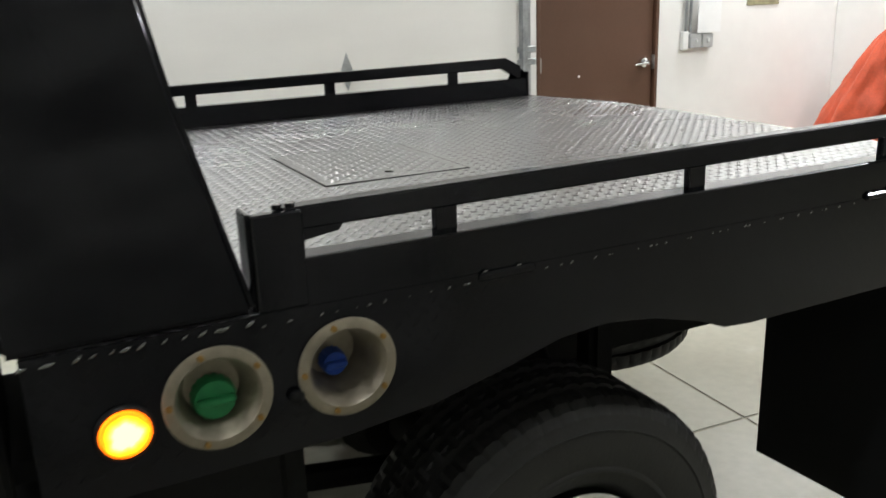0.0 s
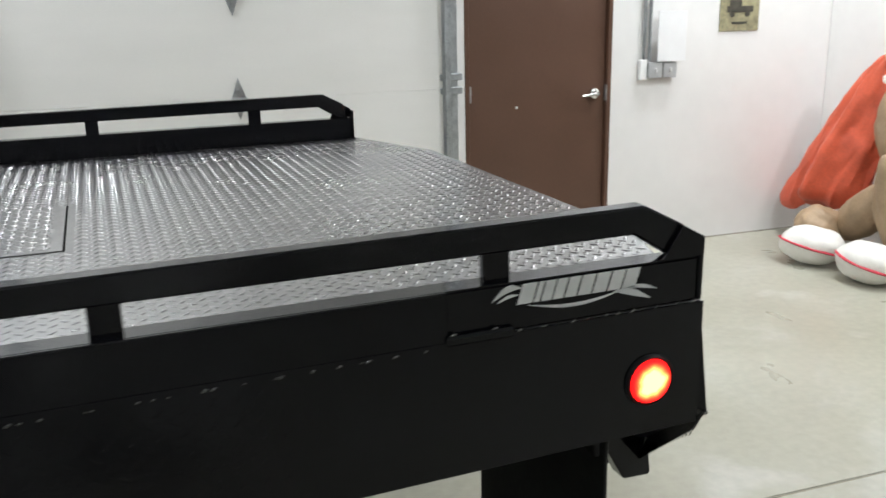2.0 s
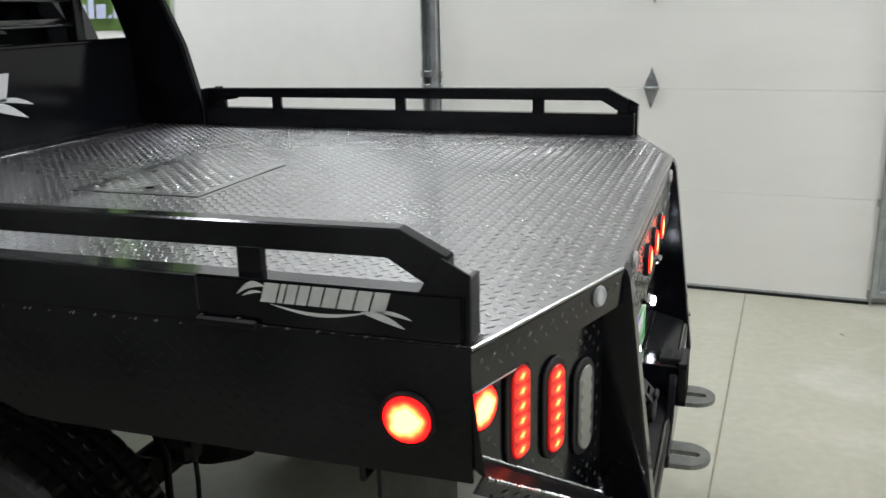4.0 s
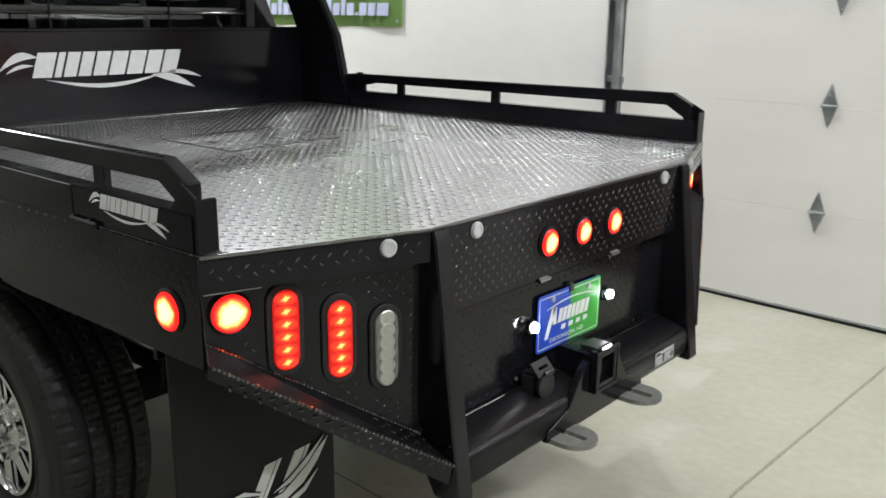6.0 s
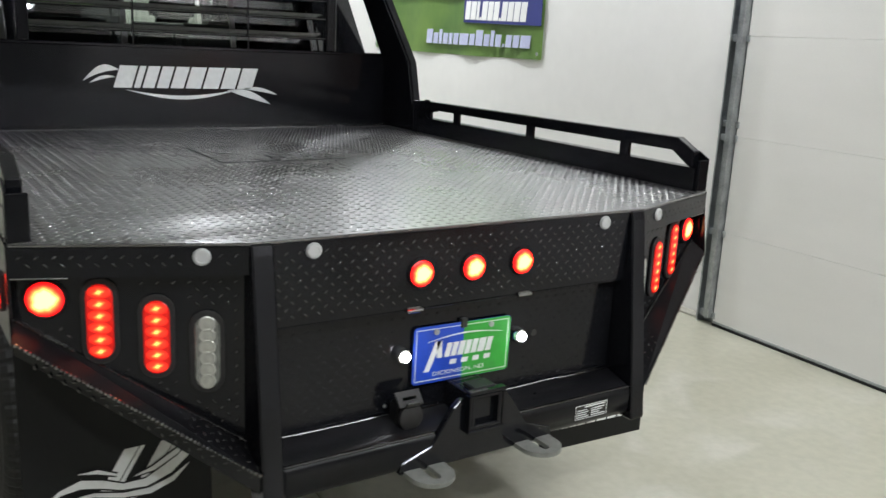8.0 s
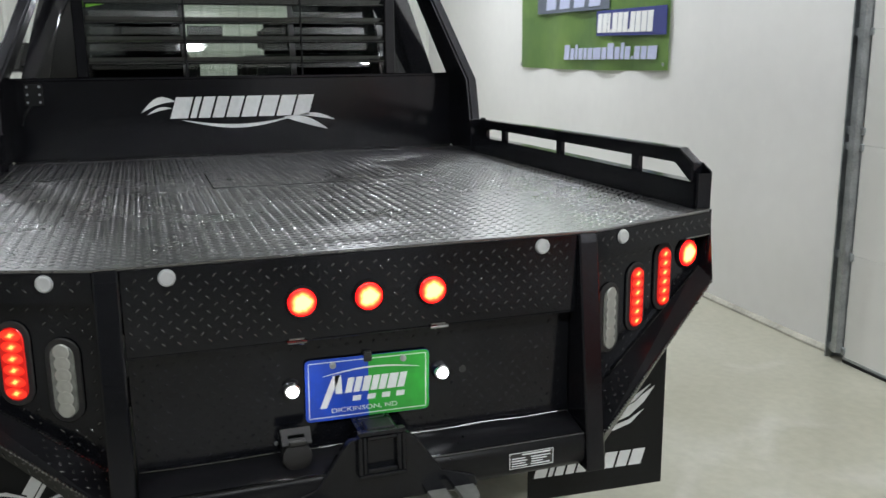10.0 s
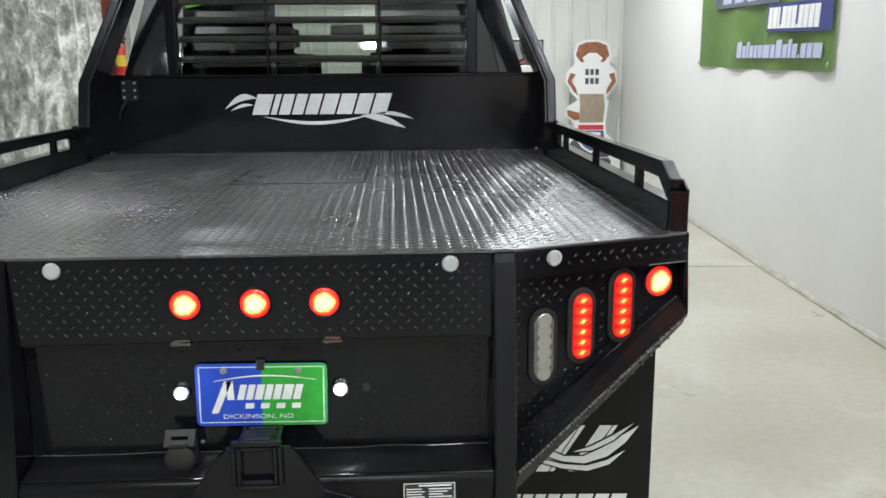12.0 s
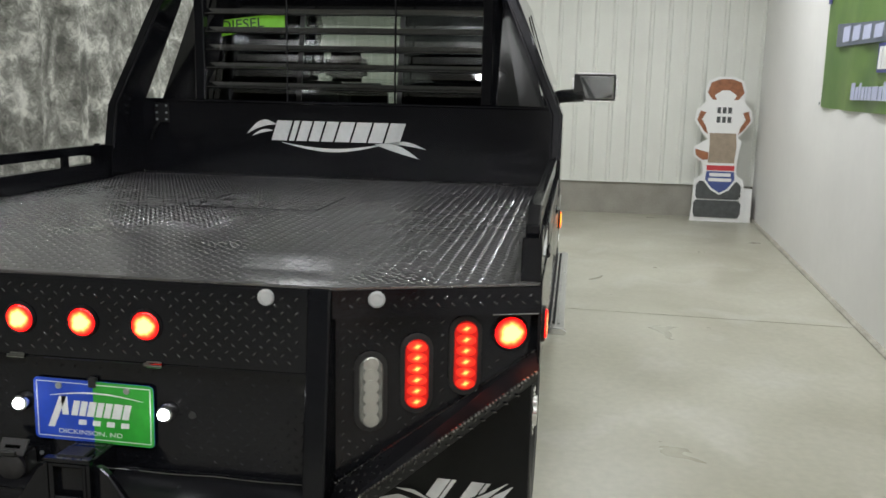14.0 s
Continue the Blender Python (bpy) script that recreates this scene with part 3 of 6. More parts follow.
def switch_boxes():
    sw = thing("switch_box_set", "grey metal switch boxes on the wall beside the door", "switch box", at=RW)
    for x0, x1, y in ((2.318, 2.42, -0.05), (2.424, 2.526, -0.05)):
        part("steel_box", box(x0, x1, y, -0.001, 1.13, 1.23, 0.006, 2), PLUGGREY, sw)
        part("toggle", box((x0 + x1) / 2 - 0.006, (x0 + x1) / 2 + 0.006, y - 0.014, y, 1.17, 1.195, 0.002), PLASTICWHITE, sw)
    part("cover_plate", box(2.262, 2.314, -0.035, -0.001, 1.12, 1.25, 0.004), PLASTICWHITE, sw)
    for x in (2.295, 2.335):
        part("conduit", rod([(x, -0.02, 1.24), (x, -0.02, CEILING)], 0.011, 10), STEEL, sw, "", True)
    tagged(put(part("paper_notice", box(2.372, 2.58, -0.058, -0.053, 1.237, 1.55, 0.001), PAPER), RW), "blank white sheet hanging above the switches", "notice")


switch_boxes()


def picture():
    p = thing("picture", "small sepia print of an old truck on the wall", "picture", at=RW)
    part("print", box(2.862, 3.17, -0.008, -0.001, 1.41, 1.79, 0.002), PHOTO, p)
    bm = box(2.915, 3.117, -0.0105, -0.008, 1.53, 1.57)
    box(2.935, 3.027, -0.0105, -0.008, 1.57, 1.61, into=bm)
    for x in (2.955, 3.075):
        turned([(0.02, -0.0105), (0.02, -0.008)], "y", (x, 0, 1.52), 12, bm)
    part("printed_shape", bm, PHOTODARK, p)
    part("caption", box(2.955, 3.075, -0.01, -0.008, 1.455, 1.47), PHOTODARK, p)


picture()


def banner():
    """A vinyl banner hung a little loose."""
    b = thing("banner", "green vinyl advertising banner with navy and slate blocks", "banner", at=RW)
    x0, x1, z0, z1 = -6.33, -3.49, 1.49, 3.0
    bm = bmesh.new()
    nx, nz = 24, 8
    g = [[bm.verts.new((x0 + (x1 - x0) * i / nx, -0.012 - 0.012 * math.sin(i * 0.9) * (1 - j / nz), z0 + (z1 - z0) * j / nz - 0.012 * math.sin(math.pi * i / nx) * (1 - j / nz) - 0.01 * i / nx * (1 - j / nz)))
          for j in range(nz + 1)] for i in range(nx + 1)]
    for i in range(nx):
        for j in range(nz):
            bm.faces.new((g[i][j], g[i + 1][j], g[i + 1][j + 1], g[i][j + 1]))
    sheet = bmesh.ops.solidify(bm, geom=bm.faces[:], thickness=0.002)
    part("sheet", bm, BANNERGREEN, b, "", True)
    y = -0.032
    part("navy_block", prism([(-4.61, 1.745), (-3.505, 1.725), (-3.505, 1.925), (-4.61, 1.94)], "y", y, y + 0.004), BANNERNAVY, b, "navy block with white bars")
    u = -4.585
    for w in (0.085, 0.09, 0.05, 0.03, 0.09, 0.085, 0.085, 0.03, 0.085, 0.085, 0.09, 0.09):
        low = 1.768 - 0.018 * (u + 4.6)
        if w == 0.03:
            part("white_dot", box(u, u + 0.025, y - 0.003, y, low, low + 0.025), BOARDWHITE, b)
        else:
            part("white_bar", prism(slanted_block(u, low, w - 0.012, 0.148, 0.016), "y", y - 0.003, y), BOARDWHITE, b)
        u += w
    part("slate_block", prism([(-5.87, 1.975), (-4.39, 1.947), (-4.39, 2.078), (-5.87, 2.155)], "y", y, y + 0.004), BANNERSLATE, b)
    for i in range(4):
        low = 2.0 - 0.006 * i
        part("pale_bar", prism(slanted_block(-5.66 + i * 0.3, low, 0.21, 0.115 - 0.008 * i, 0.02), "y", y - 0.003, y), BANNERTEXT, b)
    u = -5.24
    for i, w in enumerate((0.125, 0.1, 0.07, 0.1, 0.08, 0.1, 0.16, 0.1, 0.125, 0.1, 0.07, 0.1, 0.05, 0.1, 0.1, 0.15)):
        tall = 0.125 if i in (0, 2, 8, 10) else 0.095 if i != 12 else 0.025
        part("lilac_bar", prism(slanted_block(u, 1.558, w - 0.02, tall, 0.012), "y", y - 0.002, y + 0.002), BANNERTEXT, b)
        u += w
    part("corner_block", box(-6.3, -6.18, y, y + 0.004, 2.35, 2.8), BANNERNAVY, b)
    for x in (x0 + 0.04, x1 - 0.04):
        for z in (z0 + 0.03, z1 - 0.04):
            part("grommet", turned([(0.014, -0.036), (0.014, -0.03), (0.006, -0.03)], "y", (x, 0, z), 12), STEEL, b)


banner()


def lamps():
    first = thing("high_bay_light", "round white high bay ceiling light, switched on", "ceiling light", "ceiling lights", at=pose(LAMPS[0][0], LAMPS[0][1], CEILING))
    bm = turned([(0.02, 0.0), (0.02, -0.3), (0.06, -0.33), (0.06, -0.37), (0.02, -0.385), (0.02, -0.41), (0.23, -0.412), (0.23, -0.448), (0.215, -0.44), (0.05, -0.415)], "z", steps=28)
    part("housing", bm, LAMPHOUSING, first, "", True)
    bm = turned([(0.0, -0.4), (0.2, -0.42), (0.2, -0.43), (0.0, -0.436)], "z", steps=28)
    part("diffuser", bm, DIFFUSER, first, "glowing diffuser")
    # the two lights added for brightness get the same fixture
    for x, y, _ in LAMPS[1:]:
        copy_thing(first, pose(x, y, CEILING))


lamps()


def column():
    c = tagged(part("steel_column", box(-8.6, -8.4, -2.985, -2.97, 0, CEILING), REDSTEEL), "red oxide painted steel H column", "column")
    part("web", box(-8.505, -8.495, -2.97, -2.765, 0, CEILING), REDSTEEL, c)
    part("flange", box(-8.6, -8.4, -2.765, -2.75, 0, CEILING), REDSTEEL, c)


column()


def extinguisher():
    e = thing("fire_extinguisher", "red fire extinguisher hung on the steel column", "fire extinguisher", at=pose(-8.32, -2.74, 1.33))
    bm = turned([(0.0, 0.0), (0.06, 0.0), (0.068, 0.02), (0.068, 0.34), (0.05, 0.39), (0.02, 0.41), (0.02, 0.44), (0.0, 0.44)], "z", steps=20)
    part("cylinder", bm, REDCAN, e, "", True)
    part("label", turned([(0.0695, 0.18), (0.0695, 0.3)], "z", steps=20), YELLOW, e)
    bm = box(-0.02, 0.02, -0.02, 0.07, 0.43, 0.455, 0.004)
    box(-0.015, 0.015, 0.0, 0.09, 0.475, 0.49, 0.004, into=bm)
    part("valve_handle", bm, LETTER, e)
    part("hose", rod([(0.0, -0.02, 0.44), (0.05, -0.07, 0.42), (0.085, -0.05, 0.3), (0.08, -0.02, 0.12)], 0.011, 8), LETTER, e, "", True)
    pipe = tagged(part("white_pipe", rod([(-8.38, -2.735, 1.0), (-8.38, -2.735, CEILING)], 0.012, 8), PLASTICWHITE), "thin white conduit down the steel column", "conduit")
    part("box", box(-8.42, -8.34, -2.765, -2.7, 1.06, 1.23, 0.006), PLASTICWHITE, pipe)
    b = tagged(part("stuffed_bag", turned([(0.0, 0.0), (0.2, 0.02), (0.25, 0.3), (0.25, 0.75), (0.19, 0.93), (0.1, 0.99), (0.0, 1.0)], "z", (-8.2, -2.48, 0.0), 24), SHOEWHITE, None, "", True), "white full plastic bag standing on the floor", "bag")
    return b


extinguisher()


def backdrop():
    """Hanging muslin with deep vertical folds."""
    x0, x1, y, z0, z1 = -8.35, -0.6, -2.93, 0.03, 3.4
    bm = bmesh.new()
    nx, nz = 280, 22
    g = []
    for i in range(nx + 1):
        x = x0 + (x1 - x0) * i / nx
        row = []
        for j in range(nz + 1):
            f = j / nz
            d = 0.05 * noise.noise(Vector((x * 2.3, 0.3 * f, 1))) + 0.035 * noise.noise(Vector((x * 7.0 + f * 0.8, 0.5 * f, 7))) + 0.02 * math.sin(x * 11 + 1.5 * math.sin(x * 1.7) + f)
            row.append(bm.verts.new((x + 0.05 * (1 - f) * math.sin(x * 3), y + d * 1.3, z0 + (z1 - z0) * f)))
        g.append(row)
    for i in range(nx):
        for j in range(nz):
            bm.faces.new((g[i][j], g[i + 1][j], g[i + 1][j + 1], g[i][j + 1]))
    b = thing("photo_backdrop", "mottled grey muslin backdrop hanging in folds along the wall", "backdrop")
    part("cloth", bm, MUSLIN, b, "", True)
    part("rail", rod([(x0 - 0.1, y, z1 + 0.01), (x1 + 0.1, y, z1 + 0.01)], 0.025, 10), STEEL, b)


backdrop()


def standee():
    """A card cut-out with plain printed areas, propped in the corner."""
    s = thing("cardboard_standee", "white-edged card cut-out with plain rust, white, tan and grey areas", "standee", at=pose(-9.5, 2.91, 0, -3, 0, 87))
    out = [(-0.36, 0.0), (0.3, 0.0), (0.33, 0.16), (0.3, 0.5), (0.2, 0.56), (0.2, 0.72), (0.24, 0.96), (0.19, 1.0), (0.25, 1.06), (0.36, 1.2), (0.33, 1.32), (0.24, 1.42), (0.26, 1.54), (0.22, 1.66), (0.1, 1.71), (-0.1, 1.71),
           (-0.22, 1.66), (-0.26, 1.54), (-0.24, 1.42), (-0.35, 1.32), (-0.37, 1.2), (-0.26, 1.04), (-0.19, 0.98), (-0.36, 0.88), (-0.36, 0.78), (-0.24, 0.7), (-0.22, 0.56), (-0.33, 0.5), (-0.34, 0.16)]
    tall = 1.053
    out = [(a * 0.95, b * tall) for a, b in out]
    part("board", prism(out, "y", 0.0, 0.012, 0.002), BOARDWHITE, s)
    areas = [("rust_area", BOARDRUST, [(-0.16, 1.44), (0.16, 1.44), (0.23, 1.52), (0.19, 1.64), (0.08, 1.68), (-0.08, 1.68), (-0.19, 1.64), (-0.23, 1.52)]),
             ("pale_area", BOARDWHITE, [(-0.1, 1.43), (0.1, 1.43), (0.14, 1.49), (0.05, 1.55), (-0.05, 1.55), (-0.14, 1.49)]),
             ("rust_area", BOARDRUST, [(-0.34, 1.2), (-0.25, 1.08), (-0.19, 1.03), (-0.22, 1.12), (-0.28, 1.21), (-0.23, 1.29), (-0.3, 1.31)]),
             ("rust_area", BOARDRUST, [(0.33, 1.2), (0.25, 1.09), (0.19, 1.04), (0.21, 1.12), (0.27, 1.21), (0.23, 1.29), (0.3, 1.31)]),
             ("tan_area", BOARDTAN, [(-0.17, 0.7), (0.16, 0.7), (0.18, 0.9), (0.16, 1.05), (-0.17, 1.05), (-0.16, 0.9)]),
             ("rust_area", BOARDRUST, [(-0.34, 0.86), (-0.33, 0.79), (-0.24, 0.73), (-0.17, 0.74), (-0.17, 0.82)]),
             ("dark_area", BOARDDARK, [(-0.3, 0.05), (0.25, 0.05), (0.28, 0.1), (0.28, 0.22), (0.25, 0.255), (-0.29, 0.255), (-0.32, 0.22), (-0.32, 0.1)]),
             ("dark_area", BOARDDARK, [(-0.28, 0.27), (0.24, 0.27), (0.27, 0.31), (0.27, 0.43), (0.22, 0.48), (-0.26, 0.48), (-0.3, 0.43), (-0.3, 0.31)]),
             ("pale_area", BOARDWHITE, [(-0.2, 0.69), (0.19, 0.69), (0.21, 0.5), (0.12, 0.38), (0.0, 0.32), (-0.12, 0.38), (-0.22, 0.5)]),
             ("blue_area", BOARDBLUE, [(-0.18, 0.6), (0.17, 0.6), (0.18, 0.5), (0.1, 0.4), (0.0, 0.345), (-0.1, 0.4), (-0.19, 0.5)]),
             ("red_area", BOARDRED, [(-0.18, 0.61), (0.17, 0.61), (0.17, 0.67), (-0.18, 0.67)]),
             ("pale_bar", BOARDWHITE, [(-0.14, 0.54), (0.13, 0.54), (0.13, 0.58), (-0.14, 0.58)]), ("pale_bar", BOARDWHITE, [(-0.15, 0.48), (0.14, 0.48), (0.14, 0.52), (-0.15, 0.52)])]
    for i, (nm, m, pts) in enumerate(areas):
        part(nm, prism([(a * 0.95, b * tall) for a, b in pts], "y", -0.003 - 0.0015 * i, 0.0), m, s)
    for z in (1.35, 1.235):
        for k in range(3):
            part("dark_bar", box(-0.09 + k * 0.065, -0.045 + k * 0.065, -0.004, 0.0, z, z + 0.075), BOARDDARK, s)
    part("prop", box(0.24, 0.4, 0.03, 0.3, 0.0, 0.42, 0.004), BOARDWHITE, s, "white folded card box behind")


standee()


def costume():
    """A slumped stuffed costume leaning in the corner."""
    c = thing("stuffed_costume", "slumped stuffed costume, orange cape, tan legs, white shoes", "costume", at=pose(0, 0, 0))

    def blob(name, center, size, material, turn=(0, 0, 0), wrinkle=0.12, parent=None):
        t = bmesh.new()
        bmesh.ops.create_icosphere(t, subdivisions=4, radius=1)
        for v in t.verts:
            p = v.co.copy()
            v.co = p * (1 + wrinkle * noise.noise(p * 2.2 + Vector(center)) + 0.4 * wrinkle * noise.noise(p * 6 + Vector(center)))
        moved(t, Matrix.LocRotScale(center, Euler([radians(a) for a in turn]), size))
        return part(name, t, material, parent or c, "", True)

    bm = bmesh.new()
    rows, steps, rings = 44, 80, []
    for j in range(rows + 1):
        f = j / rows
        yc, zc = 1.92 + 0.41 * f ** 0.85, 1.28 - 1.02 * f
        wide, deep = 0.045 + 0.29 * f ** 0.5, 0.04 + 0.12 * f ** 0.6
        if f > 0.86:
            close = math.sqrt(max(0.05, 1 - ((f - 0.86) / 0.145) ** 2))
            wide, deep = wide * (0.55 + 0.45 * close), deep * close
        ring = []
        for k in range(steps):
            a = 2 * math.pi * k / steps
            fold = 1 + 0.16 * f * math.sin(4 * a + 2.2 * f) + 0.12 * noise.noise(Vector((2.4 * math.cos(a), 2.4 * math.sin(a), 4 * f)))
            fold += 0.09 * noise.noise(Vector((6 * math.cos(a) + 3 * f, 6 * math.sin(a), 9 * f))) + 0.05 * math.sin(11 * a + 9 * f + 2 * math.sin(5 * f))
            u, v = wide * math.cos(a) * fold, deep * math.sin(a) * (fold + 0.25 * math.sin(7 * a) * f)
            ring.append(bm.verts.new((3.56 + v - 0.12 * f, yc + u, zc - 0.2 * u * f + 0.03 * math.sin(3 * a) * f)))
        rings.append(ring)
    for p, q in zip(rings, rings[1:]):
        for k in range(steps):
            bm.faces.new((p[k], p[(k + 1) % steps], q[(k + 1) % steps], q[k]))
    bm.faces.new(rings[0])
    bm.faces.new(rings[-1])
    part("cape", bm, ORANGE, c, "wrinkled orange nylon cape", True)
    blob("torso", (3.5, 1.66, 0.86), (0.2, 0.25, 0.36), TAN, (0, 0, 0), 0.1)
    blob("leg", (3.3, 1.78, 0.34), (0.125, 0.125, 0.33), TAN, (50, -8, 0), 0.12)
    blob("leg", (3.28, 1.5, 0.38), (0.15, 0.16, 0.38), TAN, (-6, -16, 0), 0.14)
    blob("ankle", (3.17, 2.03, 0.2), (0.15, 0.14, 0.14), TAN, (0, 0, 0), 0.14)
    for x, y, turn in ((3.03, 1.93, 28), (3.04, 1.5, 6)):
        shoe = blob("shoe", (x, y, 0.125), (0.14, 0.2, 0.12), SHOEWHITE, (0, 0, turn), 0.07)
        blob("band", (x - 0.006, y, 0.12), (0.146, 0.206, 0.02), SHOERED, (10, 8, turn), 0.02, shoe)
    blob("collar", (3.55, 1.84, 1.28), (0.1, 0.13, 0.1), PALE, (0, 0, 0), 0.1)
    blob("sash", (3.5, 1.74, 1.13), (0.14, 0.17, 0.06), SHOEWHITE, (0, 0, 0), 0.1)


costume()

# ---- the flatbed truck ----
FOIL = mat("dark_foil_label", (0.09, 0.09, 0.092), 0.2, 0.8, spread=0.2, scale=20)
HOOK = mat("satin_grey_steel", (0.2, 0.205, 0.19), 0.4, 0.25, spread=0.3, scale=25, rough_spread=0.1)
truck = thing("flatbed_truck", "black flatbed pickup truck with tread plate deck and lit tail lights", "truck")
DZ = 1.148          # deck height
SY = 1.04           # half width of the bed
BED = -2.238         # front end of the bed
CX = -0.156         # rear corner of the bed side
PY = 0.59           # outer face of the rear posts


def rear_x(y):
    return CX * (abs(y) - PY) / (SY - PY) if abs(y) > PY else 0.0


def deck():
    pts = [(BED, 0.005 - SY), (BED, SY - 0.005), (CX, SY - 0.005), (0, PY), (0, -PY), (CX, 0.005 - SY)]
    d = part("deck_plate", prism(pts, "z", DZ - 0.008, DZ, 0.002), DECK, truck, "black tread plate deck")
    hx0, hx1, hy0, hy1 = HATCH
    m = plane_at((BED, -SY, DZ), (1, 0, 0), (0, 0, 1))

    def inside(u, v):
        x, y = BED + u, -SY + v
        if abs(y) > SY - 0.045 and x > -1.93:
            return False
        if hx0 - 0.012 < x < hx1 + 0.012 and hy0 - 0.012 < y < hy1 + 0.012:
            return False
        return x < rear_x(y) - 0.015 and x > -2.2
    treads("deck_tread", m, -BED, 2 * SY, inside, d, DECKLUG, label="raised tread lugs", high=0.0016, size=0.94)
    part("hatch_gap", box(hx0 - 0.004, hx1 + 0.004, hy0 - 0.004, hy1 + 0.004, DZ - 0.001, DZ + 0.0006), GAP, d, "black gap round the hatch")
    lid = part("hatch_lid", moved(box(-0.5 * (hx1 - hx0), 0.5 * (hx1 - hx0), -0.5 * (hy1 - hy0), 0.5 * (hy1 - hy0), -0.001, 0.0022, 0.0006),
                                  pose((hx0 + hx1) / 2, (hy0 + hy1) / 2, DZ, 0, 0.12, 0)), DECK, d, "loose tread plate hatch lid")
    lm = Matrix.Translation(((hx0 + hx1) / 2, (hy0 + hy1) / 2, DZ + 0.0022)) @ pose(0, 0, 0, 0, 0.12, 45) @ pose(-0.33, -0.33, 0)

    def on_lid(u, v):
        x, y = 0.7071 * (u - v), 0.7071 * (u + v - 0.66)
        return abs(x) < 0.5 * (hx1 - hx0) - 0.014 and abs(y) < 0.5 * (hy1 - hy0) - 0.014 and math.hypot(x, y - 0.07 + 0.5 * (hy1 - hy0)) > 0.03
    treads("hatch_tread", lm, 0.66, 0.66, on_lid, lid, DECKLUG, high=0.0014, size=0.94)
    part("finger_hole", turned([(0.013, DZ + 0.001), (0.013, DZ + 0.0026), (0.0, DZ + 0.0026)], "z", ((hx0 + hx1) / 2, hy0 + 0.07, 0), 16), GAP, lid, "round finger hole")
    return d


HATCH = (-1.525, -1.13, -0.25, 0.21)
deck()


def weld(name, points, parent, step=0.006, size=0.0045, tall=1.0, uneven=0.1):
    """A row of small shiny weld beads along a line."""
    bm = bmesh.new()
    rng = random.Random(5)
    for p, q in zip(points, points[1:]):
        p, q = Vector(p), Vector(q)
        n = max(2, int((q - p).length / step))
        for i in range(n):
            c = p.lerp(q, (i + rng.uniform(-uneven, uneven)) / n)
            s = size * rng.uniform(0.75, 1.25)
            t = bmesh.new()
            m = Matrix.Translation(c) @ pose(0, 0, 0, 0, rng.uniform(52, 78) if tall > 1 else 0, 0) @ Matrix.Diagonal((1, 1, tall, 1))
            bmesh.ops.create_icosphere(t, subdivisions=1, radius=s, matrix=m)
            joined(t, bm)
    return tagged(part(name, bm, WELD, parent, "", True), kind="stuff")


